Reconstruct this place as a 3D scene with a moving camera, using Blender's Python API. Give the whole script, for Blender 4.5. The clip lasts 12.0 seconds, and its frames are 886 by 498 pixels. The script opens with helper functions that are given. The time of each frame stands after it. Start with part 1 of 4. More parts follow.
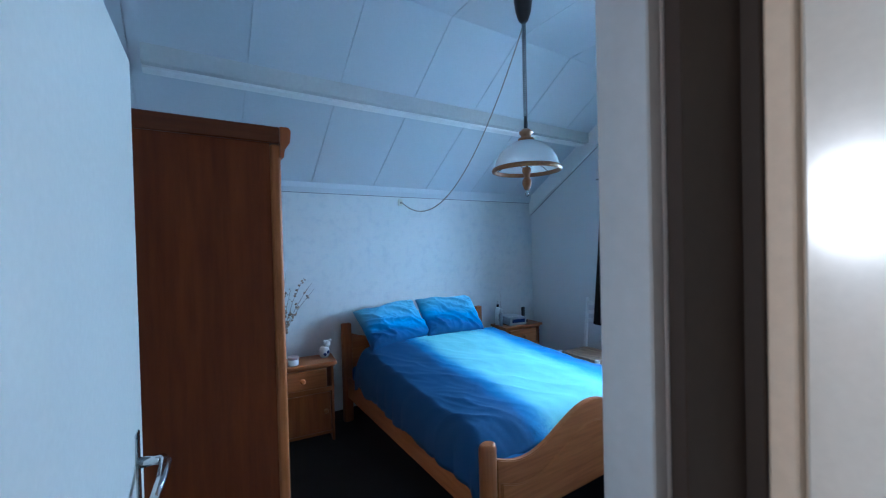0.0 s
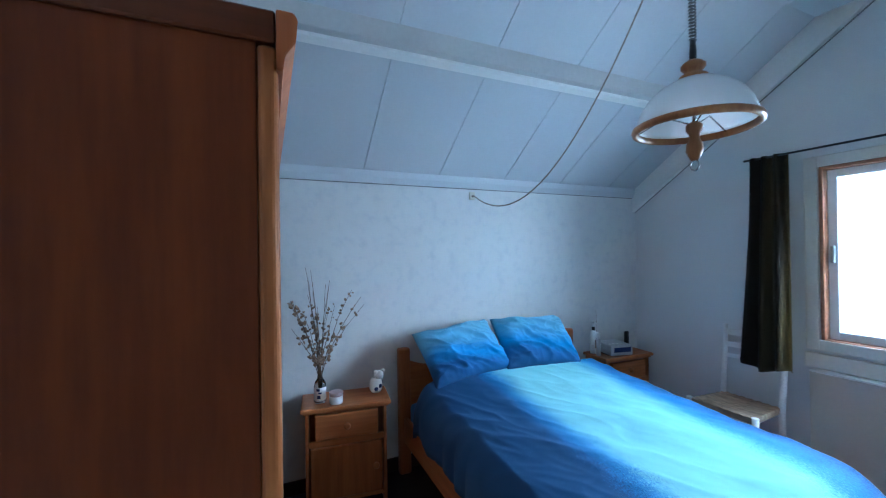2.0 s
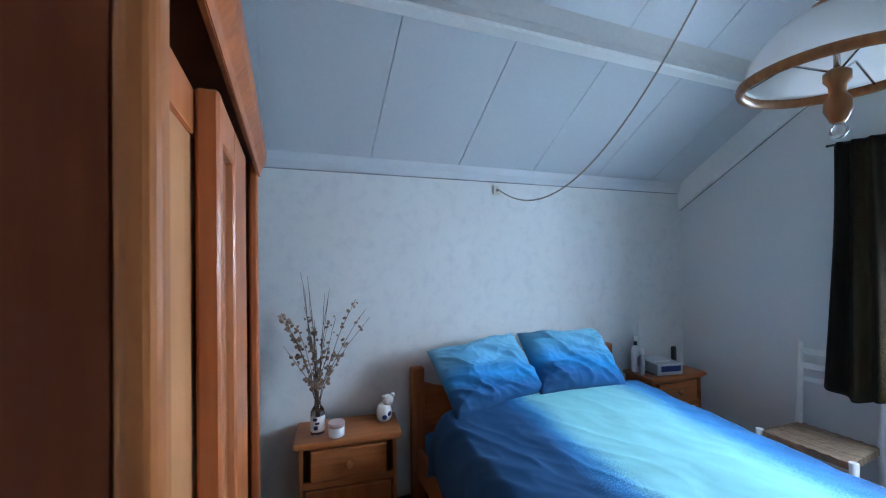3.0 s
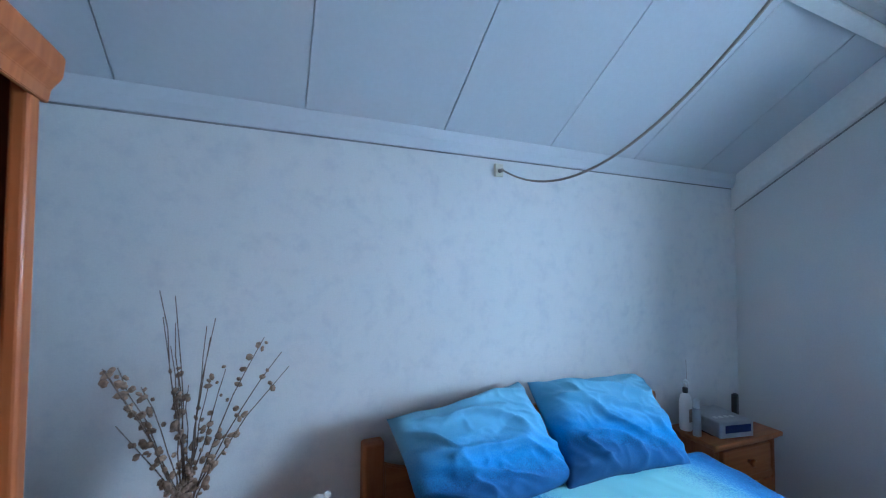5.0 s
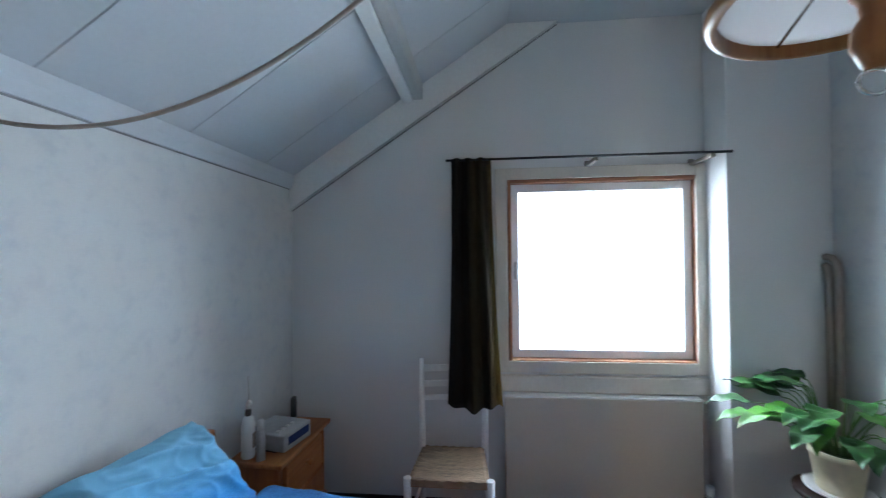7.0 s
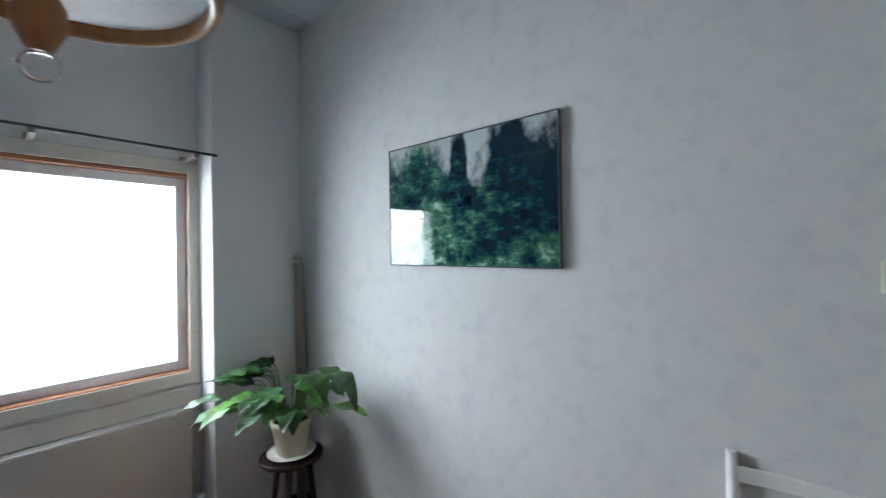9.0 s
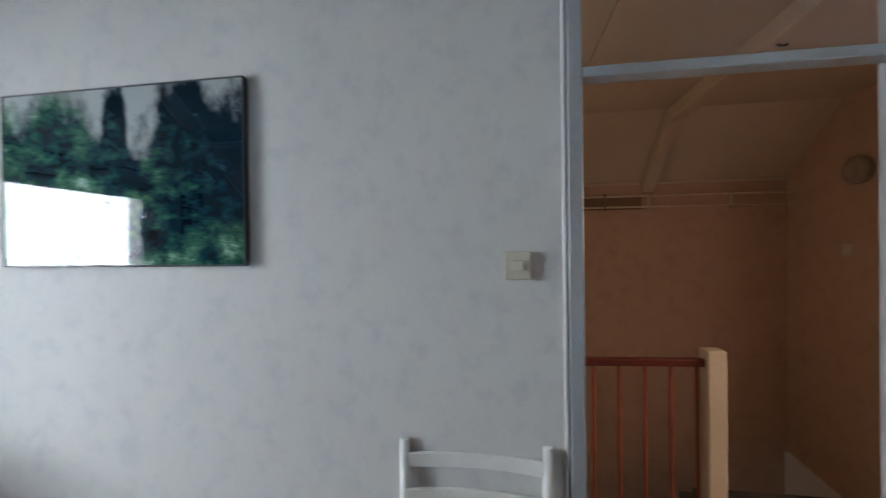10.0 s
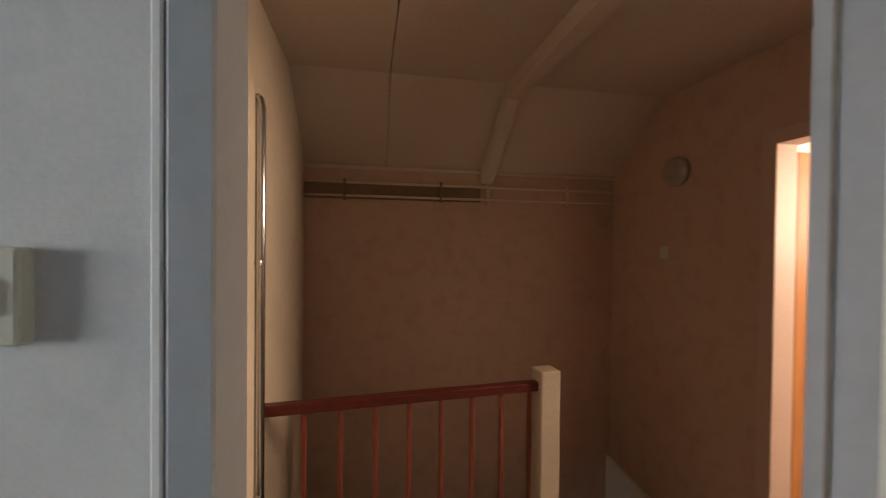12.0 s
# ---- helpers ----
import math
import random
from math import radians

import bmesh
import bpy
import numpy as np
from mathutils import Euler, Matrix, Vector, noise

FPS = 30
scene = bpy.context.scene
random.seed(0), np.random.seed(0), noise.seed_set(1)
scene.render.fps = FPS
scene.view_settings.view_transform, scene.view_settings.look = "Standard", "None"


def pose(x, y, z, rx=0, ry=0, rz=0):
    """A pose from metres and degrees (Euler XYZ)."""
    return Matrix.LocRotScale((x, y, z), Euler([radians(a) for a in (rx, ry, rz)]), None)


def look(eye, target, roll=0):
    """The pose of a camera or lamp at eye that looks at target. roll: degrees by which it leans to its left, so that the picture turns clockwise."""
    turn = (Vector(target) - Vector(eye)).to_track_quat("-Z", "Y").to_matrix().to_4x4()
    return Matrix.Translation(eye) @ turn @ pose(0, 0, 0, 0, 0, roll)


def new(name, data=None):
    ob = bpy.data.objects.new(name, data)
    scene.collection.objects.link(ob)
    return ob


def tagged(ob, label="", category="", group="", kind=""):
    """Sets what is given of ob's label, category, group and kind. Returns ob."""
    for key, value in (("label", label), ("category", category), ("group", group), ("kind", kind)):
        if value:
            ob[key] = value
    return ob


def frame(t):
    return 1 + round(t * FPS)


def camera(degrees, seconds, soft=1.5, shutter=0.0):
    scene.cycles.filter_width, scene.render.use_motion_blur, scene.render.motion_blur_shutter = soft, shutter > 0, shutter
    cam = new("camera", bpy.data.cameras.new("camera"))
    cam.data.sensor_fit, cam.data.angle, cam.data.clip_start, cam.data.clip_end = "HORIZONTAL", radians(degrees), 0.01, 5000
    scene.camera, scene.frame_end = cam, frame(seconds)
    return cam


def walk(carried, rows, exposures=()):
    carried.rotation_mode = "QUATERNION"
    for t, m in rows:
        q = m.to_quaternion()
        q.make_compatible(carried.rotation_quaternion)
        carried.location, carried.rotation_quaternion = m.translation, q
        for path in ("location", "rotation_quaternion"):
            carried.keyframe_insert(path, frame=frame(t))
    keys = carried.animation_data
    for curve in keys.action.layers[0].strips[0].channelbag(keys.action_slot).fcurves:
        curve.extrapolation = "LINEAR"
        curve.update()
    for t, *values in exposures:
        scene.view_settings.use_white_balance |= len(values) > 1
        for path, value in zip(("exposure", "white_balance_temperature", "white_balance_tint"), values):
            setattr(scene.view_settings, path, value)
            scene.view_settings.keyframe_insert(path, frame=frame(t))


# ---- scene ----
cam = camera(97.1, 12.0, soft=1.1, shutter=0.25)

PATH = [
    (0, (-0.529, 0.511, 1.569), (0.546, 2.197, 1.543), -1.4),
    (0.2, (-0.526, 0.579, 1.560), (0.507, 2.290, 1.538), -1.3),
    (0.4, (-0.499, 0.672, 1.558), (0.493, 2.407, 1.545), -1.3),
    (0.5, (-0.479, 0.748, 1.556), (0.497, 2.493, 1.546), -1.3),
    (1, (-0.413, 0.972, 1.571), (0.504, 2.749, 1.566), -0.9),
    (1.5, (-0.36, 1.106, 1.57), (0.562, 2.881, 1.574), -0.8),
    (2, (-0.257, 1.286, 1.562), (0.557, 3.114, 1.571), -0.8),
    (2.5, (-0.155, 1.519, 1.574), (0.556, 3.388, 1.592), -0.7),
    (3, (-0.131, 1.676, 1.564), (0.621, 3.53, 1.585), -0.7),
    (3.2, (-0.118, 1.766, 1.558), (0.711, 3.586, 1.587), -0.5),
    (4.8, (0.199, 2.361, 1.557), (1.014, 4.186, 1.616), 0.2),
    (5, (0.238, 2.437, 1.557), (1.042, 4.267, 1.627), 0.2),
    (5.5, (0.321, 2.587, 1.567), (1.361, 4.295, 1.622), 0.3),
    (6, (0.433, 2.73, 1.591), (2.013, 3.955, 1.649), -0.2),
    (6.5, (0.52, 2.796, 1.61), (2.403, 3.469, 1.646), -0.5),
    (6.7, (0.544, 2.796, 1.614), (2.485, 3.276, 1.643), -0.5),
    (8.3, (0.54, 2.448, 1.629), (2.254, 1.419, 1.627), -1.1),
    (8.5, (0.517, 2.397, 1.63), (2.127, 1.21, 1.626), -1.0),
    (9, (0.451, 2.257, 1.619), (1.746, 0.733, 1.622), -0.8),
    (9.5, (0.353, 2.107, 1.606), (1.245, 0.316, 1.611), -0.8),
    (10, (0.266, 2.0, 1.594), (0.578, 0.025, 1.585), -0.7),
    (10.5, (0.161, 1.867, 1.584), (-0.125, -0.112, 1.563), -0.3),
    (11, (0.084, 1.605, 1.588), (-0.566, -0.286, 1.574), 0.1),
    (11.5, (0.034, 1.457, 1.586), (-0.710, -0.399, 1.573), 0.3),
    (12, (-0.065, 1.294, 1.587), (-0.435, -0.671, 1.561), 0.6),
]
EXPOSURES = [
    (0.0, -0.05, 4250, 0),
    (1.0, 0.1, 4400, 0),
    (2.0, 0.08, 4600, 2),
    (3.0, 0.1, 5050, 6),
    (5.0, 0.1, 4700, 6),
    (6.0, 0.07, 4900, 6),
    (6.5, -0.03, 5250, 7),
    (8.5, -0.25, 6100, 10),
    (9.5, -0.4, 6100, 10),
    (10.5, -0.55, 6450, 12),
    (11.3, -0.65, 6650, 12),
    (12.0, -0.5, 6750, 12),
]
walk(cam, [(t, look(eye, target, roll)) for t, eye, target, roll in PATH], EXPOSURES)


# ---- world and lights ----
world = bpy.data.worlds.new("overcast_sky")
scene.world = world
world.use_nodes = True
wn = world.node_tree
sky = wn.nodes.new("ShaderNodeTexSky")
sky.sky_type, sky.sun_disc = "NISHITA", False
sky.sun_elevation, sky.sun_rotation = radians(35), radians(70)
wn.links.new(sky.outputs[0], wn.nodes["Background"].inputs[0])
wn.nodes["Background"].inputs[1].default_value = 0.12

sun_data = bpy.data.lights.new("sun", "SUN")
sun_data.energy, sun_data.angle, sun_data.color = 0.6, radians(12), (1, 0.96, 0.9)
sun = new("sun", sun_data)
sun.matrix_world = look((8, 3, 6), (0, 0, 0))


def area_lamp(name, eye, target, w, h, watts, color):
    d = bpy.data.lights.new(name, "AREA")
    d.shape, d.size, d.size_y, d.energy, d.color = "RECTANGLE", w, h, watts, color
    ob = new(name, d)
    ob.matrix_world = look(eye, target)
    return ob


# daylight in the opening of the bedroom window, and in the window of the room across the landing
area_lamp("window_daylight", (3.47, 2.04, 1.76), (1.17, 2.04, -0.14), 3.4, 1.0, 325, (0.88, 0.95, 1.0))
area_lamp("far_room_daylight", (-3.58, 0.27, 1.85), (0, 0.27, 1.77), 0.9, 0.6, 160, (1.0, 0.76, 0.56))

# ---- materials ----


def material(name, color, rough=0.6, metal=0.0, vary=0.08, grain=40.0, blotch=3.0, bump=0.05, stretch=(1, 1, 1), tint=None, coat=0.0, spec=0.5):
    """Base colour broken up at two scales, with fine relief."""
    m = bpy.data.materials.new(name)
    m.use_nodes = True
    nt = m.node_tree
    b = nt.nodes["Principled BSDF"]
    b.inputs["Roughness"].default_value, b.inputs["Metallic"].default_value = rough, metal
    b.inputs["Coat Weight"].default_value, b.inputs["Specular IOR Level"].default_value = coat, spec
    co = nt.nodes.new("ShaderNodeTexCoord")
    mp = nt.nodes.new("ShaderNodeMapping")
    mp.inputs["Scale"].default_value = stretch
    nt.links.new(co.outputs["Object"], mp.inputs["Vector"])
    fine, broad = nt.nodes.new("ShaderNodeTexNoise"), nt.nodes.new("ShaderNodeTexNoise")
    for n, sc, det in ((fine, grain, 6.0), (broad, blotch, 3.0)):
        n.inputs["Scale"].default_value, n.inputs["Detail"].default_value = sc, det
        nt.links.new(mp.outputs[0], n.inputs["Vector"])
    mix = nt.nodes.new("ShaderNodeMath")
    mix.operation = "ADD"
    nt.links.new(fine.outputs[0], mix.inputs[0])
    nt.links.new(broad.outputs[0], mix.inputs[1])
    ramp = nt.nodes.new("ShaderNodeValToRGB")
    lo = tint or tuple(c * (1 - 2 * vary) for c in color)
    hi = tuple(min(1, c * (1 + vary)) for c in color)
    ramp.color_ramp.elements[0].position, ramp.color_ramp.elements[1].position = 0.35, 0.68
    ramp.color_ramp.elements[0].color, ramp.color_ramp.elements[1].color = (*lo, 1), (*hi, 1)
    half = nt.nodes.new("ShaderNodeMath")
    half.operation = "MULTIPLY"
    half.inputs[1].default_value = 0.5
    nt.links.new(mix.outputs[0], half.inputs[0])
    nt.links.new(half.outputs[0], ramp.inputs[0])
    nt.links.new(ramp.outputs[0], b.inputs["Base Color"])
    if bump:
        bp = nt.nodes.new("ShaderNodeBump")
        bp.inputs["Strength"].default_value, bp.inputs["Distance"].default_value = bump, 0.01
        nt.links.new(fine.outputs[0], bp.inputs["Height"])
        nt.links.new(bp.outputs[0], b.inputs["Normal"])
    return m


def wallpaper(name, color, spot, scale=9.0):
    """Off-white vinyl paper with scattered soft grey sprigs and an embossed weave."""
    m = material(name, color, 0.75, vary=0.03, grain=160, blotch=2.0, bump=0.06, spec=0.3)
    nt = m.node_tree
    b = nt.nodes["Principled BSDF"]
    ramp = [n for n in nt.nodes if n.type == "VALTORGB"][0]
    co = [n for n in nt.nodes if n.type == "TEX_COORD"][0]
    warp = nt.nodes.new("ShaderNodeTexNoise")
    warp.inputs["Scale"].default_value, warp.inputs["Detail"].default_value = scale, 5.0
    warp.inputs["Roughness"].default_value = 0.65
    nt.links.new(co.outputs["Object"], warp.inputs["Vector"])
    r2 = nt.nodes.new("ShaderNodeValToRGB")
    r2.color_ramp.elements[0].position, r2.color_ramp.elements[1].position = 0.49, 0.71
    r2.color_ramp.elements[0].color, r2.color_ramp.elements[1].color = (0, 0, 0, 1), (1, 1, 1, 1)
    nt.links.new(warp.outputs[0], r2.inputs[0])
    mx = nt.nodes.new("ShaderNodeMix")
    mx.data_type = "RGBA"
    nt.links.new(r2.outputs[0], mx.inputs[0])
    nt.links.new(ramp.outputs[0], mx.inputs[6])
    mx.inputs[7].default_value = (*spot, 1)
    nt.links.new(mx.outputs[2], b.inputs["Base Color"])
    return m


def wood(name, color, dark, rough=0.45, axis=2, coat=0.15, rings=14.0):
    """Wood whose grain runs along one axis, with figure and pores."""
    st = [rings, rings, rings]
    st[axis] = 0.9
    m = material(name, color, rough, vary=0.12, grain=4.0, blotch=0.9, bump=0.04, stretch=tuple(st), tint=dark, coat=coat, spec=0.22)
    return m


M_PAPER = wallpaper("wallpaper", (0.66, 0.65, 0.63), (0.566, 0.566, 0.57), 12.0)
M_GABLE = material("painted_gable_wall", (0.68, 0.67, 0.65), 0.7, vary=0.03, grain=120, blotch=1.2, bump=0.12)
M_CEIL = material("white_ceiling_board", (0.56, 0.575, 0.595), 0.55, vary=0.02, grain=60, blotch=1.0, bump=0.02)
M_PURLIN = material("grey_beige_purlin_paint", (0.52, 0.51, 0.49), 0.55, vary=0.04, grain=40, blotch=1.5, bump=0.03)
M_GAP = material("grey_joint", (0.28, 0.275, 0.27), 0.9, vary=0.2, grain=30, blotch=4, bump=0)
M_TRIM = material("white_gloss_paint", (0.80, 0.79, 0.76), 0.35, vary=0.03, grain=50, blotch=2.0, bump=0.03)
M_GREYPAINT = material("grey_blue_frame_paint", (0.36, 0.372, 0.385), 0.4, vary=0.04, grain=40, blotch=2.0, bump=0.03)
M_UNLITWALL = material("unlit_wall_brown", (0.026, 0.016, 0.010), 0.7, vary=0.1, grain=40, blotch=2.0, bump=0.03)
M_DOOR = material("cream_door_paint", (0.72, 0.69, 0.62), 0.4, vary=0.03, grain=70, blotch=1.5, bump=0.03)
M_CARPET = material("dark_brown_carpet", (0.008, 0.0045, 0.0036), 0.95, vary=0.3, grain=300, blotch=5.0, bump=0.4)
M_GREYCARPET = material("grey_landing_carpet", (0.16, 0.15, 0.14), 0.95, vary=0.25, grain=250, blotch=4.0, bump=0.4)
M_LANDWALL = wallpaper("landing_paper", (0.55, 0.385, 0.285), (0.47, 0.32, 0.235))
M_LANDCEIL = material("landing_ceiling_board", (0.61, 0.505, 0.41), 0.6, vary=0.05, grain=60, blotch=1.5, bump=0.03)
M_PINE_Z = wood("honey_pine_upright", (0.33, 0.115, 0.034), (0.22, 0.070, 0.019), axis=2)
M_PINE_X = wood("honey_pine_across", (0.35, 0.13, 0.040), (0.24, 0.080, 0.022), axis=0)
M_PINE_Y = wood("honey_pine_along", (0.40, 0.145, 0.044), (0.28, 0.09, 0.025), axis=1)
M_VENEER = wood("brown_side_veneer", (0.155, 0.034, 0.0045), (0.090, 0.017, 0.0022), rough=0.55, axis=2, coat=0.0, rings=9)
M_WARD = wood("wardrobe_pine", (0.40, 0.125, 0.034), (0.27, 0.075, 0.020), axis=2)
M_WARDPANEL = wood("wardrobe_light_panel", (0.46, 0.215, 0.088), (0.37, 0.16, 0.06), axis=2, rings=8)
M_PIPEBOARD = material("brown_board_paint", (0.23, 0.15, 0.10), 0.6, vary=0.12, grain=40, blotch=3, bump=0.04)
M_PIPE = material("cream_pipe_paint", (0.70, 0.60, 0.47), 0.4, vary=0.05, grain=40, blotch=6, bump=0.02)
M_REDWOOD = material("oxblood_rail_paint", (0.13, 0.022, 0.014), 0.4, vary=0.15, grain=30, blotch=3, bump=0.05)
M_BALUSTER = material("rust_baluster_paint", (0.26, 0.06, 0.03), 0.45, vary=0.15, grain=30, blotch=3, bump=0.05)
M_POST = material("cream_post_paint", (0.62, 0.52, 0.40), 0.5, vary=0.05, grain=40, blotch=3, bump=0.03)
M_LAMPWOOD = wood("turned_lamp_oak", (0.36, 0.17, 0.06), (0.22, 0.09, 0.03), axis=2, coat=0.3)
M_DARKPLASTIC = material("dark_brown_plastic", (0.03, 0.02, 0.016), 0.4, bump=0)
M_BLACK = material("black_metal", (0.015, 0.014, 0.014), 0.4, bump=0.02)
M_CHROME = material("brushed_chrome", (0.62, 0.62, 0.62), 0.22, metal=1.0, bump=0.01)
M_CORD = material("beige_flex", (0.36, 0.30, 0.25), 0.6, bump=0)
M_IVORY = material("ivory_plastic", (0.60, 0.56, 0.45), 0.4, vary=0.03, bump=0)
M_WHITEPLASTIC = material("white_plastic", (0.78, 0.78, 0.76), 0.35, vary=0.02, bump=0)
M_CHAIR = material("white_chair_paint", (0.80, 0.79, 0.76), 0.45, vary=0.04, grain=40, blotch=6, bump=0.04)
M_RUSH = material("woven_rush", (0.33, 0.225, 0.14), 0.85, vary=0.25, grain=18, blotch=5, bump=0.5, stretch=(1, 9, 1))
M_SILVER = material("silver_plastic", (0.45, 0.46, 0.48), 0.3, metal=0.5, bump=0)
M_POT = material("cream_glazed_pot", (0.68, 0.60, 0.40), 0.35, vary=0.06, grain=30, blotch=8, bump=0.02)
M_SOIL = material("potting_soil", (0.03, 0.02, 0.014), 1.0, vary=0.4, grain=120, bump=0.6)
M_DARKWOOD = wood("dark_stained_wood", (0.028, 0.014, 0.010), (0.014, 0.007, 0.005), axis=2)
M_TWIG = material("dry_twig", (0.13, 0.085, 0.055), 0.9, vary=0.2, grain=60, bump=0.2)
M_BUD = material("dry_seed_pod", (0.33, 0.22, 0.145), 0.95, vary=0.35, grain=90, bump=0.3)
M_CERAMIC = material("white_ceramic", (0.76, 0.75, 0.73), 0.2, vary=0.02, bump=0)
M_BLUEINK = material("cobalt_glaze", (0.03, 0.05, 0.16), 0.2, bump=0)
M_RAD = material("radiator_enamel", (0.58, 0.52, 0.43), 0.4, vary=0.02, grain=60, blotch=2, bump=0.02)
M_FARFRAME = material("pink_white_frame_paint", (0.56, 0.40, 0.32), 0.5, vary=0.04, grain=50, blotch=3.0, bump=0.03)
M_FRAME = material("dark_metal_frame", (0.10, 0.10, 0.105), 0.35, metal=0.8, bump=0.01)
M_CASING = material("cream_window_paint", (0.66, 0.61, 0.53), 0.4, vary=0.04, grain=50, blotch=3.0, bump=0.03)
M_SASH = material("white_window_sash", (0.82, 0.83, 0.85), 0.35, vary=0.02, bump=0.02)
M_HARDWOOD = wood("red_brown_window_wood", (0.36, 0.17, 0.09), (0.24, 0.10, 0.05), axis=1)


def clear_glass(name, tint=(0.95, 0.97, 0.97), rough=0.0):
    m = bpy.data.materials.new(name)
    m.use_nodes = True
    b = m.node_tree.nodes["Principled BSDF"]
    b.inputs["Base Color"].default_value, b.inputs["Roughness"].default_value = (*tint, 1), rough
    b.inputs["Transmission Weight"].default_value, b.inputs["IOR"].default_value = 1.0, 1.45
    return m


M_GLASS = clear_glass("window_glass")
M_OPAL = clear_glass("opal_glass")
ob_ = M_OPAL.node_tree.nodes["Principled BSDF"]
ob_.inputs["Transmission Weight"].default_value, ob_.inputs["Roughness"].default_value = 0.0, 0.25
ob_.inputs["Subsurface Weight"].default_value = 0.6
ob_.inputs["Subsurface Radius"].default_value, ob_.inputs["Subsurface Scale"].default_value = (1, 1, 1), 0.02
ob_.inputs["Base Color"].default_value = (0.80, 0.79, 0.77, 1)
M_MIRROR = bpy.data.materials.new("mirror_glass")
M_MIRROR.use_nodes = True
mb_ = M_MIRROR.node_tree.nodes["Principled BSDF"]
mb_.inputs["Base Color"].default_value, mb_.inputs["Metallic"].default_value, mb_.inputs["Roughness"].default_value = (0.85, 0.86, 0.86, 1), 1.0, 0.02


def ombre(name, axis, lo, hi, stops, rough=0.85, slant=0.0, speckle=0.26):
    """Printed cotton that fades from shade to shade across the cloth, with a speckled change-over."""
    m = bpy.data.materials.new(name)
    m.use_nodes = True
    nt = m.node_tree
    b = nt.nodes["Principled BSDF"]
    b.inputs["Roughness"].default_value, b.inputs["Specular IOR Level"].default_value = rough, 0.2
    b.inputs["Sheen Weight"].default_value = 0.0
    co, sep = nt.nodes.new("ShaderNodeTexCoord"), nt.nodes.new("ShaderNodeSeparateXYZ")
    nt.links.new(co.outputs["Object"], sep.inputs[0])
    rng = nt.nodes.new("ShaderNodeMapRange")
    rng.inputs[1].default_value, rng.inputs[2].default_value = lo, hi
    lean = nt.nodes.new("ShaderNodeMath")
    lean.operation = "MULTIPLY_ADD"
    lean.inputs[1].default_value = slant
    nt.links.new(sep.outputs[1 - axis], lean.inputs[0])
    nt.links.new(sep.outputs[axis], lean.inputs[2])
    nt.links.new(lean.outputs[0], rng.inputs[0])
    speck, cloud = nt.nodes.new("ShaderNodeTexNoise"), nt.nodes.new("ShaderNodeTexNoise")
    speck.inputs["Scale"].default_value, speck.inputs["Detail"].default_value = 210.0, 1.0
    cloud.inputs["Scale"].default_value = 5.0
    acc = rng.outputs[0]
    for n, k in ((speck, speckle), (cloud, 0.06)):
        nt.links.new(co.outputs["Object"], n.inputs["Vector"])
        mul = nt.nodes.new("ShaderNodeMath")
        mul.operation = "MULTIPLY_ADD"
        mul.inputs[1].default_value = k
        nt.links.new(n.outputs[0], mul.inputs[0])
        sub = nt.nodes.new("ShaderNodeMath")
        sub.operation = "ADD"
        sub.inputs[1].default_value = -k / 2
        nt.links.new(acc, sub.inputs[0])
        nt.links.new(sub.outputs[0], mul.inputs[2])
        acc = mul.outputs[0]
    ramp = nt.nodes.new("ShaderNodeValToRGB")
    cr = ramp.color_ramp
    while len(cr.elements) < len(stops):
        cr.elements.new(0.5)
    for e, (p, c) in zip(cr.elements, stops):
        e.position, e.color = p, (*c, 1)
    nt.links.new(acc, ramp.inputs[0])
    nt.links.new(ramp.outputs[0], b.inputs["Base Color"])
    weave = nt.nodes.new("ShaderNodeTexNoise")
    weave.inputs["Scale"].default_value = 420.0
    nt.links.new(co.outputs["Object"], weave.inputs["Vector"])
    bp = nt.nodes.new("ShaderNodeBump")
    bp.inputs["Strength"].default_value, bp.inputs["Distance"].default_value = 0.15, 0.004
    nt.links.new(weave.outputs[0], bp.inputs["Height"])
    nt.links.new(bp.outputs[0], b.inputs["Normal"])
    return m


NAVY, BLUE, CYAN = (0.027, 0.071, 0.165), (0.072, 0.225, 0.50), (0.33, 0.64, 0.66)
M_DUVET = ombre("blue_fading_duvet_cotton", 0, -0.898, 0.702, [(0.0, NAVY), (0.26, NAVY), (0.325, BLUE), (0.385, CYAN), (0.73, CYAN), (0.83, BLUE), (0.95, NAVY)], slant=-0.035, speckle=0.17)
M_PILLOW = ombre("blue_fading_pillow_cotton", 1, -0.21, 0.21, [(0.0, NAVY), (0.20, (0.035, 0.11, 0.26)), (0.36, (0.060, 0.235, 0.52)), (0.60, (0.15, 0.35, 0.53)), (1.0, (0.20, 0.40, 0.53))], slant=0.16, speckle=0.2)
M_SHEET = material("blue_sheet", (0.05, 0.16, 0.42), 0.9, vary=0.1, grain=200, bump=0.2)

M_GLOSSDOOR = material("cream_gloss_door", (0.62, 0.60, 0.55), 0.3, vary=0.03, grain=60, blotch=1.5, bump=0.0, coat=1.0)
M_GLOSSDOOR.node_tree.nodes["Principled BSDF"].inputs["Coat Roughness"].default_value = 0.14
M_GLOSSDOOR.node_tree.nodes["Principled BSDF"].inputs["Coat IOR"].default_value = 1.7
M_VENT = material("grey_vent_plastic", (0.20, 0.17, 0.14), 0.5, bump=0)
M_ORANGEWOOD = wood("orange_pine_door", (0.50, 0.21, 0.07), (0.38, 0.15, 0.045), axis=2)
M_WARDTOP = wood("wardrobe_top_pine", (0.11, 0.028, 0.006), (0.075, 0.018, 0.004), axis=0)
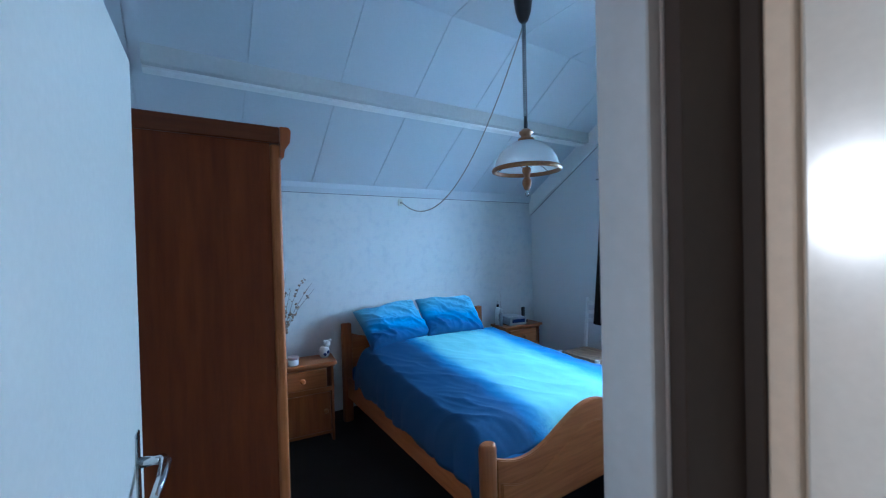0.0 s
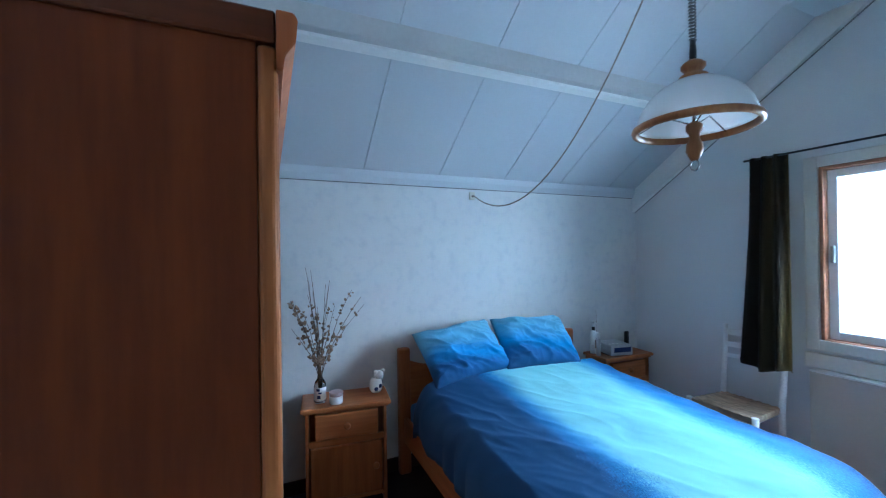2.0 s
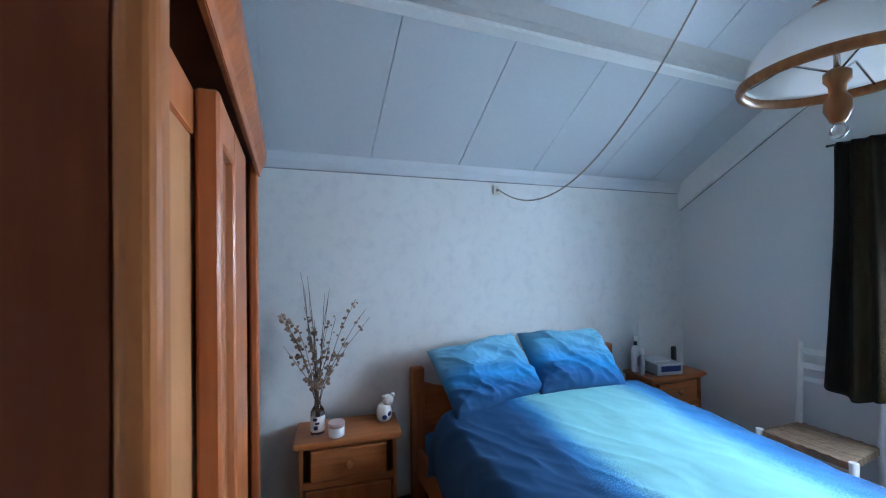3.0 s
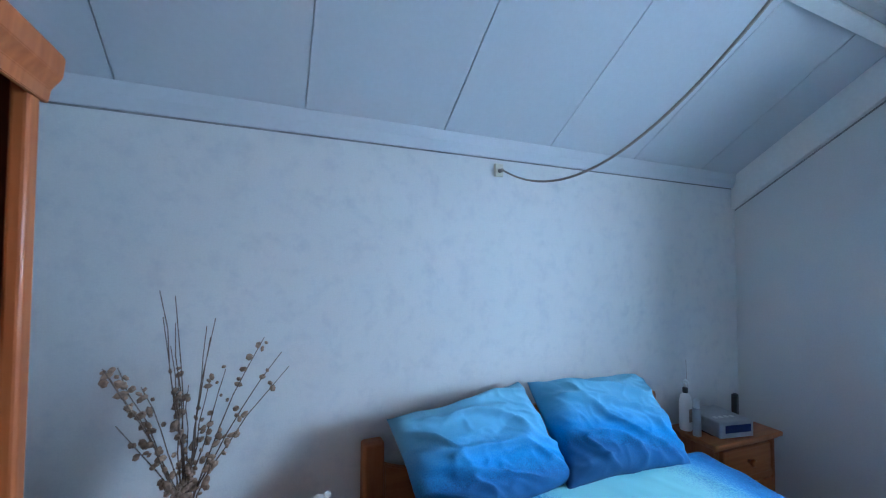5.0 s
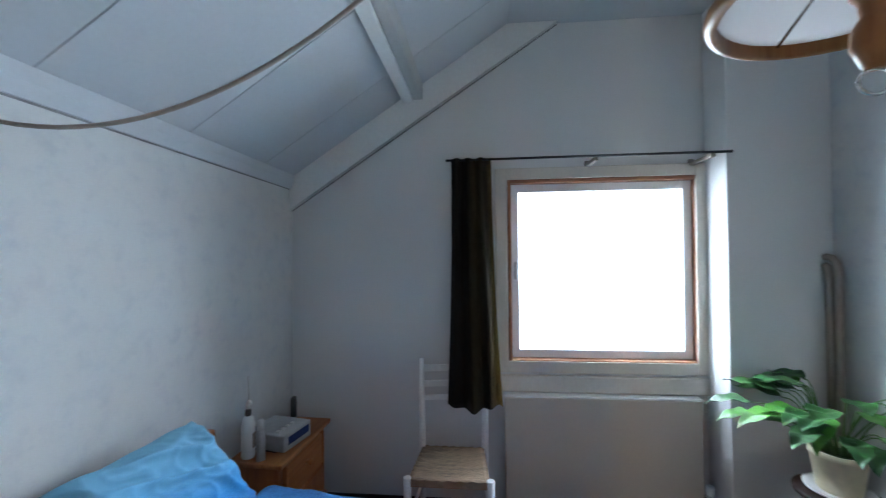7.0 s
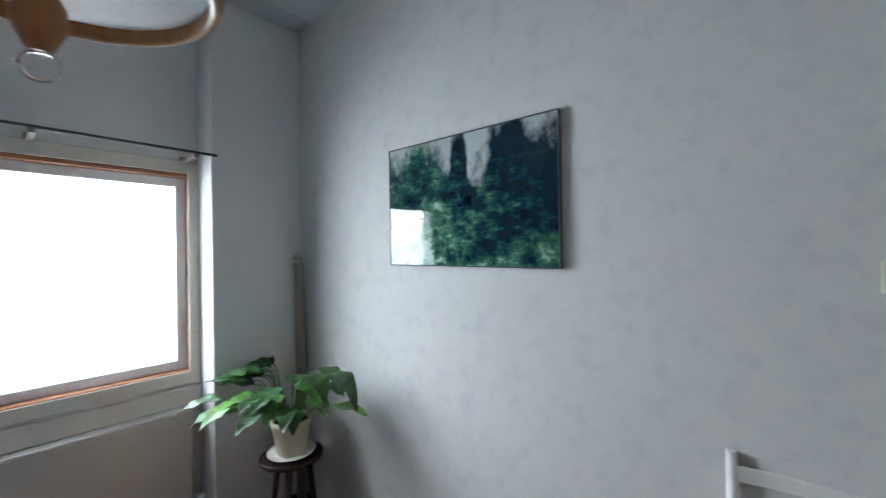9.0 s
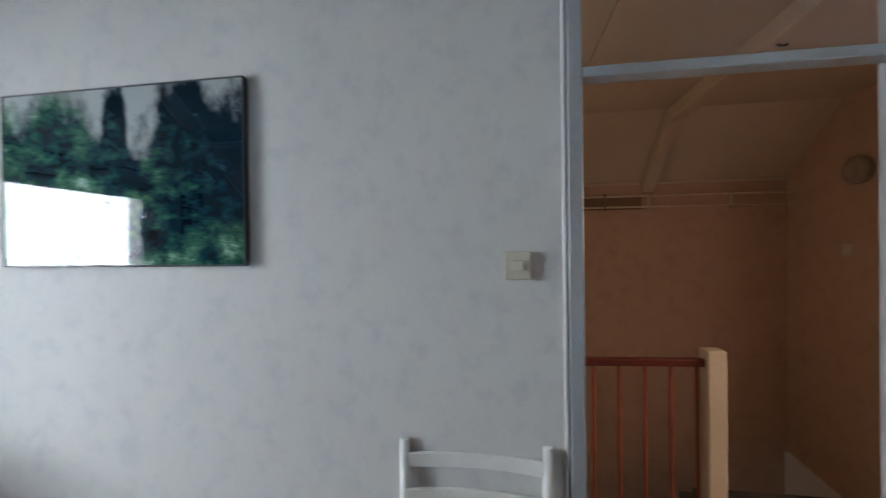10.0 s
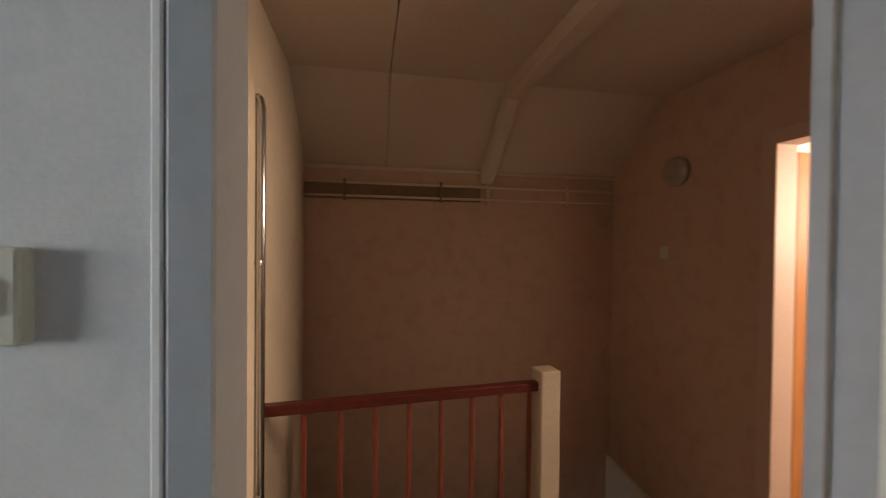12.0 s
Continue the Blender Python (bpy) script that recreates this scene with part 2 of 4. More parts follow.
M_WARDPOST = wood("wardrobe_post_pine", (0.36, 0.125, 0.032), (0.25, 0.08, 0.019), axis=2)
M_LID = material("silver_pink_lid", (0.55, 0.42, 0.42), 0.3, metal=0.4, bump=0)
M_COIL = material("grey_coiled_flex", (0.13, 0.12, 0.12), 0.5, bump=0)
M_STALK = material("green_stalk", (0.10, 0.20, 0.04), 0.6, vary=0.2, bump=0)
M_LEAF = material("dark_green_leaf", (0.030, 0.105, 0.020), 0.45, vary=0.35, grain=30, blotch=9, bump=0.1)
M_YOUNGLEAF = material("fresh_green_leaf", (0.095, 0.27, 0.03), 0.45, vary=0.3, grain=30, blotch=9, bump=0.1)
for lm in (M_LEAF, M_YOUNGLEAF):
    lm.node_tree.nodes["Principled BSDF"].inputs["Subsurface Weight"].default_value = 0.15
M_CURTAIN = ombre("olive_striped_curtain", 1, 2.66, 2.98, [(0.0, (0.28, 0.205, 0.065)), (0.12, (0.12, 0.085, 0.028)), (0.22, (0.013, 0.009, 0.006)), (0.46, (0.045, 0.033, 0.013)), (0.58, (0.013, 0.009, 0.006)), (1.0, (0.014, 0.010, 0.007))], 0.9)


def forest_print():
    """A glazed photograph: pale sky between dark conifers, lighter shrubs below."""
    m = bpy.data.materials.new("forest_print")
    m.use_nodes = True
    nt = m.node_tree
    b = nt.nodes["Principled BSDF"]
    b.inputs["Roughness"].default_value, b.inputs["Coat Weight"].default_value, b.inputs["Coat Roughness"].default_value = 0.5, 1.0, 0.0
    b.inputs["Coat IOR"].default_value, b.inputs["Specular IOR Level"].default_value = 1.5, 0.0
    co, sep = nt.nodes.new("ShaderNodeTexCoord"), nt.nodes.new("ShaderNodeSeparateXYZ")
    nt.links.new(co.outputs["Object"], sep.inputs[0])

    def math_node(op, a, b_):
        n = nt.nodes.new("ShaderNodeMath")
        n.operation = op
        for k, v in enumerate((a, b_)):
            if isinstance(v, (int, float)):
                n.inputs[k].default_value = v
            else:
                nt.links.new(v, n.inputs[k])
        return n.outputs[0]

    def noise_of(scale, sx, sz, detail=8.0):
        mp, n = nt.nodes.new("ShaderNodeMapping"), nt.nodes.new("ShaderNodeTexNoise")
        mp.inputs["Scale"].default_value = (sx, 1, sz)
        n.inputs["Scale"].default_value, n.inputs["Detail"].default_value, n.inputs["Roughness"].default_value = scale, detail, 0.7
        nt.links.new(co.outputs["Object"], mp.inputs[0])
        nt.links.new(mp.outputs[0], n.inputs["Vector"])
        return n.outputs[0]

    across = math_node("MULTIPLY_ADD", sep.outputs[0], -1.13)
    across.node.inputs[2].default_value = 0.5
    tops = nt.nodes.new("ShaderNodeValToRGB")
    te = tops.color_ramp.elements
    te[0].position, te[0].color = 0.0, (0.78, 0.78, 0.78, 1)
    te[1].position, te[1].color = 1.0, (0.84, 0.84, 0.84, 1)
    for pos, v in ((0.10, 0.74), (0.18, 0.90), (0.30, 0.93), (0.38, 0.74), (0.43, 0.62), (0.46, 0.98), (0.52, 0.98), (0.55, 0.60), (0.64, 0.64), (0.69, 0.93), (0.80, 0.98), (0.87, 0.80)):
        te.new(pos).color = (v, v, v, 1)
    nt.links.new(across, tops.inputs[0])
    crowns = noise_of(9.0, 1.2, 0.8)
    height = math_node("MULTIPLY", sep.outputs[2], 1.77)
    skyness = math_node("SUBTRACT", height, math_node("ADD", tops.outputs[0], math_node("MULTIPLY", math_node("SUBTRACT", crowns, 0.5), 0.95)))
    masses, leafy = noise_of(5.0, 1.0, 1.0, 3.0), noise_of(24.0, 0.8, 1.3, 5.0)
    tone = math_node("ADD", math_node("MULTIPLY", masses, 0.85), math_node("MULTIPLY_ADD", leafy, 0.75))
    tone.node.inputs[1].links[0].from_node.inputs[2].default_value = -0.26
    tone = math_node("ADD", tone, math_node("MULTIPLY", sep.outputs[0], 0.26))
    tone = math_node("ADD", tone, math_node("MULTIPLY", math_node("SUBTRACT", sep.outputs[2], 0.36), -0.42))
    r1 = nt.nodes.new("ShaderNodeValToRGB")
    cr = r1.color_ramp
    cr.elements[0].position, cr.elements[0].color = 0.46, (0.003, 0.014, 0.026, 1)
    cr.elements[1].position, cr.elements[1].color = 0.82, (0.34, 0.50, 0.42, 1)
    for pos, col in ((0.54, (0.008, 0.036, 0.046, 1)), (0.61, (0.022, 0.082, 0.056, 1)), (0.70, (0.070, 0.165, 0.105, 1))):
        cr.elements.new(pos).color = col
    nt.links.new(tone, r1.inputs[0])
    r2 = nt.nodes.new("ShaderNodeValToRGB")
    r2.color_ramp.elements[0].position, r2.color_ramp.elements[1].position = 0.0, 0.22
    nt.links.new(skyness, r2.inputs[0])
    mx = nt.nodes.new("ShaderNodeMix")
    mx.data_type = "RGBA"
    nt.links.new(r2.outputs[0], mx.inputs[0])
    nt.links.new(r1.outputs[0], mx.inputs[6])
    mx.inputs[7].default_value = (0.42, 0.45, 0.45, 1)
    nt.links.new(mx.outputs[2], b.inputs["Base Color"])
    return m


M_PHOTO = forest_print()

# ---- building helpers ----


def bm_box(x0, y0, z0, x1, y1, z1, bevel=0.0, bm=None, seg=1):
    bm = bm or bmesh.new()
    vs = bmesh.ops.create_cube(bm, size=1.0)["verts"]
    bmesh.ops.scale(bm, vec=(x1 - x0, y1 - y0, z1 - z0), verts=vs)
    bmesh.ops.translate(bm, vec=((x0 + x1) / 2, (y0 + y1) / 2, (z0 + z1) / 2), verts=vs)
    if bevel:
        es = list({e for v in vs for e in v.link_edges})
        bmesh.ops.bevel(bm, geom=es, offset=bevel, segments=seg, affect="EDGES", profile=0.5)
    return bm


def bm_prism(poly, axis, a, b, bm=None, bevel=0.0):
    """A polygon in the two other axes, drawn out along axis from a to b."""
    bm = bm or bmesh.new()

    def at(p, d):
        return {"x": (d, p[0], p[1]), "y": (p[0], d, p[1]), "z": (p[0], p[1], d)}[axis]

    lo, hi = [bm.verts.new(at(p, a)) for p in poly], [bm.verts.new(at(p, b)) for p in poly]
    fs = [bm.faces.new(lo), bm.faces.new(hi[::-1])]
    n = len(poly)
    for i in range(n):
        fs.append(bm.faces.new((lo[i], hi[i], hi[(i + 1) % n], lo[(i + 1) % n])))
    bmesh.ops.recalc_face_normals(bm, faces=fs)
    if bevel:
        es = list({e for f in fs for e in f.edges})
        bmesh.ops.bevel(bm, geom=es, offset=bevel, segments=2, affect="EDGES")
    return bm


def bm_lathe(profile, seg=28, bm=None, at=(0, 0, 0), close=True):
    """Radius and height pairs, turned about z."""
    bm = bm or bmesh.new()
    rings = []
    for r, z in profile:
        rings.append([bm.verts.new((at[0] + r * math.cos(2 * math.pi * k / seg), at[1] + r * math.sin(2 * math.pi * k / seg), at[2] + z)) for k in range(seg)])
    for a, b in zip(rings, rings[1:]):
        for k in range(seg):
            f = bm.faces.new((a[k], a[(k + 1) % seg], b[(k + 1) % seg], b[k]))
            f.smooth = True
    if close:
        bm.faces.new(rings[0][::-1])
        bm.faces.new(rings[-1])
    return bm


def bm_tube(points, radius, seg=8, bm=None):
    """A round bar along a line of points; radius may be a list."""
    bm = bm or bmesh.new()
    pts = [Vector(p) for p in points]
    rad = radius if isinstance(radius, (list, tuple)) else [radius] * len(pts)
    rings, side = [], None
    for i, p in enumerate(pts):
        d = (pts[min(i + 1, len(pts) - 1)] - pts[max(i - 1, 0)]).normalized()
        if side is None:
            side = d.orthogonal().normalized()
        side = (side - d * side.dot(d)).normalized()
        up = d.cross(side)
        rings.append([bm.verts.new(p + rad[i] * (math.cos(2 * math.pi * k / seg) * side + math.sin(2 * math.pi * k / seg) * up)) for k in range(seg)])
    for a, b in zip(rings, rings[1:]):
        for k in range(seg):
            f = bm.faces.new((a[k], a[(k + 1) % seg], b[(k + 1) % seg], b[k]))
            f.smooth = True
    bm.faces.new(rings[0][::-1])
    bm.faces.new(rings[-1])
    return bm


def mesh_of(name, bm, mat):
    me = bpy.data.meshes.new(name)
    bmesh.ops.recalc_face_normals(bm, faces=bm.faces)
    bm.to_mesh(me)
    bm.free()
    me.materials.append(mat)
    return me


def part(name, bm, mat, parent, label=""):
    ob = new(name, mesh_of(name, bm, mat))
    ob.parent = parent
    return tagged(ob, label)


def thing(name, x, y, z, rz, label, category, group="", kind=""):
    ob = new(name)
    ob.matrix_basis = pose(x, y, z, 0, 0, rz)
    return tagged(ob, label, category, group, kind)


def solid(name, bm, mat, label, category, kind="structure", at=(0, 0, 0), group=""):
    ob = new(name, mesh_of(name, bm, mat))
    ob.matrix_basis = pose(*at)
    return tagged(ob, label, category, group, kind)


# ---- the bedroom's shell ----
XW, XE, YN, YS = -0.86, 3.0, 4.0, 0.925     # inner faces of the walls
SLOPE, ZK, ZF = 0.655, 2.11, 3.03          # pitch, height at the low wall, flat ceiling
YK = YN - (ZF - ZK) / SLOPE                # where the slope meets the flat part
DX0, DX1, DZ = -0.672, 0.062, 2.032        # bedroom door opening
WY0, WY1, WZ0, WZ1 = 1.475, 2.605, 0.938, 2.068  # bedroom window opening

bm = bm_box(XW - 0.1, YS - 0.08, -0.12, XE + 0.25, YN + 0.12, 0.0)
solid("floor", bm, M_CARPET, "dark brown carpeted bedroom floor", "floor")
solid("wall_north", bm_box(XW - 0.1, YN, 0, XE + 0.25, YN + 0.12, 2.25), M_PAPER, "low wall with mottled off-white wallpaper", "wall")
solid("wall_west", bm_prism([(YS - 0.08, 0), (YN, 0), (YN, ZK), (YK, ZF), (YS - 0.08, ZF)], "x", XW - 0.1, XW), M_PAPER, "papered wall behind the wardrobe", "wall")


def gable_z(y):
    return min(ZF, ZK + SLOPE * (YN - y))


bm = bm_prism([(YS, 0), (WY0, 0), (WY0, ZF), (YS, ZF)], "x", XE, XE + 0.25)
bm_prism([(WY1, 0), (YN, 0), (YN, ZK), (WY1, gable_z(WY1))], "x", XE, XE + 0.25, bm)
bm_box(XE, WY0, 0, XE + 0.25, WY1, WZ0, bm=bm)
bm_prism([(WY0, WZ1), (WY1, WZ1), (WY1, gable_z(WY1)), (YK, ZF), (WY0, ZF)], "x", XE, XE + 0.25, bm)
solid("wall_east", bm, M_GABLE, "gable wall with plain pale grey paper", "wall")

# boxed-in corner between the window and the south wall
BXF, BXY = 2.785, 1.447
solid("wall_corner_box", bm_box(BXF, YS, 0, XE, BXY, ZF, 0.004), M_GABLE, "boxed-in pale corner beside the window", "wall")

# south wall with the door and its fanlight
bm = bm_box(DX1 + 0.038, YS - 0.08, 0, XE + 0.25, YS, ZF)
bm_box(XW, YS - 0.08, 0, DX0 - 0.045, YS, ZF, bm=bm)
bm_box(DX0 - 0.045, YS - 0.08, 2.60, DX1 + 0.038, YS, ZF, bm=bm)
solid("wall_south", bm, M_PAPER, "wall with mottled off-white wallpaper beside the door", "wall")

# ceiling: boards with open joints on a recessed backing
bm = bmesh.new()
BOARD, GAP, T = 0.57, 0.0026, 0.02
x = -0.225 - 2 * BOARD
while x < XE:
    a, b = max(x + GAP, XW), min(x + BOARD - GAP, XE)
    if b > a:
        bm_prism([(YN, ZK), (YK, ZF), (YK, ZF + T), (YN, ZK + T)], "x", a, b, bm)
        bm_prism([(YK, ZF), (YS, ZF), (YS, ZF + T), (YK, ZF + T)], "x", a, b, bm)
    x += BOARD
bm_prism([(YN, ZK + T * 0.6), (YK, ZF + T * 0.6), (YS, ZF + T * 0.6), (YS, ZF + 0.12), (YK, ZF + 0.12), (YN, ZK + 0.14)], "x", XW, XE, bm)
solid("ceiling", bm, M_CEIL, "white boarded sloping ceiling with open joints", "ceiling")

# purlin, wall-top moulding and the board along the gable
# Two tones for one beam: darker face, added white strip for the brighter underside.
solid("purlin", bm_prism([(3.125, 2.585), (3.185, 2.585), (3.185, 2.652), (3.125, 2.692)], "x", -0.74, XE, bevel=0.004), M_PURLIN, "grey-beige painted purlin under the sloping ceiling", "beam")
solid("purlin_underside_strip", bm_prism([(3.186, 2.572), (3.246, 2.560), (3.246, 2.613), (3.186, 2.652)], "x", -0.74, XE, bevel=0.003), M_TRIM, "white strip added for the brighter underside of the purlin", "batten")
solid("trim_north", bm_prism([(YN, 2.045), (YN - 0.012, 2.045), (YN - 0.018, 2.060), (YN - 0.030, 2.085), (YN - 0.034, 2.130), (YN, 2.108)], "x", XW, XE - 0.03), M_CEIL, "white moulding along the top of the low wall", "moulding")
g0, g1 = (YN, 1.91), (YN - (ZF - 1.91) / SLOPE, ZF)
solid("trim_gable", bm_prism([g0, g1, (YK - 0.001, ZF), (YN, ZK)], "x", XE - 0.035, XE, bevel=0.003), M_TRIM, "white board running up the gable under the ceiling", "board")
# Thin dark strips paint the shadow line of the joint under both boards.
solid("trim_north_shade_line", bm_box(XW, YN - 0.004, 2.0385, XE - 0.036, YN - 0.0005, 2.0445), M_GAP, "dark strip drawn for the shaded joint under the moulding", "joint")
gd = 0.008
solid("trim_gable_shade_line", bm_prism([(YN - 0.005, 1.905 + 0.003 - gd), (YN - (ZF - 1.91) / SLOPE, ZF - gd - 0.004), (YN - (ZF - 1.91) / SLOPE, ZF - 0.004), (YN - 0.005, 1.905 + 0.003)], "x", XE - 0.006, XE - 0.0005), M_GAP, "dark strip drawn for the shaded joint under the gable board", "joint")
solid("baseboard_east", bm_box(XE - 0.015, BXY + 0.001, 0, XE, YN, 0.09, 0.003), M_DARKWOOD, "dark brown skirting board", "skirting")
solid("baseboard_corner", bm_box(BXF - 0.015, YS + 0.016, 0, BXF, BXY, 0.09, 0.003), M_DARKWOOD, "dark brown skirting board", "skirting")
solid("baseboard_north", bm_box(XW, YN - 0.015, 0, XE - 0.016, YN, 0.09, 0.003), M_DARKWOOD, "dark brown skirting board", "skirting")
solid("baseboard_south", bm_box(DX1 + 0.062, YS, 0, BXF - 0.001, YS + 0.015, 0.09, 0.003), M_DARKWOOD, "dark brown skirting board", "skirting")

# ---- bedroom door ----
door = thing("door_1", DX0 + 0.002, YS + 0.005, 0, 88.2, "cream painted flush door standing open into the bedroom", "door", kind="structure")
part("leaf", bm_box(0.0, -0.0, 0.012, 0.775, 0.04, 2.025, 0.003), M_DOOR, door)
for s, y in ((1, 0.04), (-1, 0.0)):
    part("lock_plate", bm_box(0.668, y - 0.001 if s > 0 else y - 0.005, 1.00, 0.704, y + 0.005 if s > 0 else y + 0.001, 1.165, 0.002), M_CHROME, door, "brushed metal lock plate")
    h = bm_tube([(0.686, y, 1.095), (0.686, y + s * 0.030, 1.095), (0.683, y + s * 0.046, 1.094), (0.670, y + s * 0.054, 1.092), (0.615, y + s * 0.050, 1.080), (0.566, y + s * 0.042, 1.068)], [0.013, 0.011, 0.012, 0.012, 0.010, 0.008], 10)
    part("door_handle", h, M_CHROME, door, "brushed metal lever handle")
for z in (0.25, 1.75):
    part("hinge", bm_lathe([(0.007, z), (0.007, z + 0.09)], 10, at=(-0.006, 0.02, 0)), M_CHROME, door)

frame_1 = thing("door_frame", 0, 0, 0, 0, "grey-blue painted door frame with a glazed fanlight", "door frame", kind="structure")
for x0, x1 in ((DX0 - 0.045, DX0), (DX1, DX1 + 0.038)):
    part("jamb", bm_box(x0, YS - 0.08, 0, x1, YS + 0.012, 2.60, 0.003), M_GREYPAINT, frame_1)
# Added grey strip stands for the shaded groove line in the hinge jamb.
part("jamb_line", bm_box(DX0 + 0.0005, YS - 0.05, 0, DX0 + 0.006, YS - 0.042, DZ, 0.002), M_VENT, frame_1, "thin grey strip drawn for the groove in the jamb")
part("bead", bm_box(DX1 + 0.0425, YS + 0.0005, 0, DX1 + 0.052, YS + 0.006, 2.60, 0.002), M_TRIM, frame_1, "narrow white bead beside the jamb")
part("jamb_line", bm_box(DX1 + 0.0385, YS + 0.0005, 0, DX1 + 0.042, YS + 0.004, 2.60), M_GAP, frame_1, "dark open joint beside the jamb")
part("head", bm_box(DX0, YS - 0.045, DZ, DX1, YS + 0.010, DZ + 0.028, 0.003), M_GREYPAINT, frame_1)
part("top_rail", bm_box(DX0, YS - 0.075, 2.56, DX1, YS + 0.010, 2.60, 0.003), M_GREYPAINT, frame_1)
pane = part("pane", bm_box(DX0, YS - 0.030, DZ + 0.028, DX1, YS - 0.026, 2.56), M_GLASS, frame_1, "clear fanlight glass")
pane.visible_shadow = False

# ---- bedroom window ----
win = thing("window_1", XE, (WY0 + WY1) / 2, 0, 0, "white window with a red-brown inner rim and a bright pane", "window", kind="structure")
HW = (WY1 - WY0) / 2


def ring(y0, z0, y1, z1, w, x0, x1, mat, name, parent, label="", bevel=0.003):
    """Four mitre-free members round an opening, as one piece."""
    b = bm_box(x0, y0, z0, x1, y0 + w, z1, bevel)
    bm_box(x0, y1 - w, z0, x1, y1, z1, bevel, b)
    bm_box(x0, y0 + w, z0, x1, y1 - w, z0 + w, bevel, b)
    bm_box(x0, y0 + w, z1 - w, x1, y1 - w, z1, bevel, b)
    return part(name, b, mat, parent, label)


ring(-HW - 0.043, WZ0 - 0.055, HW + 0.075, WZ1 + 0.07, 0.07, -0.018, 0.0, M_CASING, "casing", win, "cream painted casing")
ring(-HW + 0.0, WZ0, HW, WZ1, 0.022, -0.012, 0.10, M_HARDWOOD, "window_frame", win, "red-brown wooden rim")
ring(-HW + 0.022, WZ0 + 0.022, HW - 0.022, WZ1 - 0.022, 0.05, 0.045, 0.10, M_SASH, "sash", win, "white sash")
pane = part("pane", bm_box(0.07, -HW + 0.07, WZ0 + 0.07, 0.076, HW - 0.07, WZ1 - 0.07), M_GLASS, win)
pane.visible_shadow = False
part("window_sill", bm_box(-0.03, -HW - 0.043, 0.768, -0.0, HW + 0.08, 0.868, 0.006), M_CASING, win, "cream painted apron board")
part("window_handle", bm_box(0.02, HW - 0.06, 1.45, 0.045, HW - 0.04, 1.56, 0.004), M_SILVER, win, "small grey catch")

# plain bright overcast distance outside
bd = bpy.data.materials.new("bright_overcast")
bd.use_nodes = True
be = bd.node_tree.nodes["Principled BSDF"]
be.inputs["Emission Color"].default_value, be.inputs["Emission Strength"].default_value = (0.93, 0.97, 1, 1), 5.0
solid("backdrop", bm_box(9.0, -6, -4, 9.05, 10, 9), bd, "blank bright overcast sky outside the window", "sky")
solid("ground", bm_box(-60, -60, -3.05, 60, 60, -3.0), M_GREYCARPET, "plain grey ground below the house", "ground")

# ---- landing ----
LW, LE, LS, LZ, LK = -1.90, 0.36, -1.42, 2.525, -0.89
RY = -0.48
bm = bm_box(LW, RY - 0.02, -0.2, LE, YS - 0.08, 0.0)
bm_box(LW, -0.78, -0.2, -0.93, RY - 0.02, 0.0, bm=bm)
solid("floor_landing", bm, M_GREYCARPET, "grey carpeted landing floor", "floor")
solid("wall_landing_south", bm_box(LW - 0.1, LS - 0.1, -2.6, LE + 0.1, LS, 2.7), M_LANDWALL, "tan papered wall behind the stairwell", "wall")
bm = bm_prism([(LS, -2.6), (-0.22, -2.6), (-0.22, 2.7), (LS, 2.7)], "x", LW - 0.1, LW)
bm_box(LW - 0.1, -0.22, 2.10, LW, 0.53, 2.7, bm=bm)
bm_box(LW - 0.1, 0.53, -0.2, LW, YS - 0.08, 2.7, bm=bm)
bm_box(LW - 0.1, -0.22, -2.6, LW, 0.53, -0.0, bm=bm)
solid("wall_landing_west", bm, M_LANDWALL, "tan papered landing wall with a lit doorway", "wall")
bm = bm_box(LE, LS, -2.6, LE + 0.1, -0.052, 2.7)
bm_box(LE, 0.744, -0.2, LE + 0.1, YS - 0.08, 2.7, bm=bm)
bm_box(LE, -0.052, 2.05, LE + 0.1, 0.744, 2.7, bm=bm)
bm_box(LE, -0.052, -2.6, LE + 0.1, 0.744, 0.0, bm=bm)
solid("wall_landing_east", bm, M_POST, "cream painted landing wall", "wall")
bm = bm_box(LE + 0.1, -0.75, 0, 1.7, -0.65, 2.5)
bm_box(LE + 0.1, YS - 0.16, 0, 1.7, YS - 0.081, 2.5, bm=bm)
bm_box(1.7, -0.75, 0, 1.8, YS - 0.081, 2.5, bm=bm)
bm_box(LE + 0.1, -0.65, -0.1, 1.7, YS - 0.16, 0.0, bm=bm)
bm_box(LE + 0.1, -0.75, 2.5, 1.8, YS - 0.081, 2.6, bm=bm)
solid("wall_east_room", bm, M_LANDWALL, "plain closed room behind the cream door", "wall")
solid("wall_landing_north", bm_box(LW - 0.1, YS - 0.08, -0.2, XW - 0.1, YS, 2.7), M_LANDWALL, "tan papered landing wall", "wall")
bm = bm_prism([(LS, 2.14), (LK, LZ + 0.03), (YS - 0.08, LZ + 0.03), (YS - 0.08, LZ + 0.1), (LK, LZ + 0.1), (LS, 2.23)], "x", LW, LE)
for x0, x1 in ((LW, -0.173), (-0.168, LE)):
    bm_prism([(LS, 2.11), (LK, LZ), (YS - 0.08, LZ), (YS - 0.08, LZ + 0.025), (LK, LZ + 0.025), (LS, 2.135)], "x", x0, x1, bm)
solid("ceiling_landing", bm, M_LANDCEIL, "beige boarded landing ceiling with a sloping side", "ceiling")

# ---- landing: fittings ----
# Boards added over the wall return; their dark brown paints in its shade.
lining = bm_box(DX1 + 0.042, YS - 0.108, 0, LE - 0.046, YS - 0.082, LZ - 0.002, 0.002)
bm_box(LE - 0.046, 0.788, 0, LE - 0.001, YS - 0.082, LZ - 0.002, 0.002, lining)
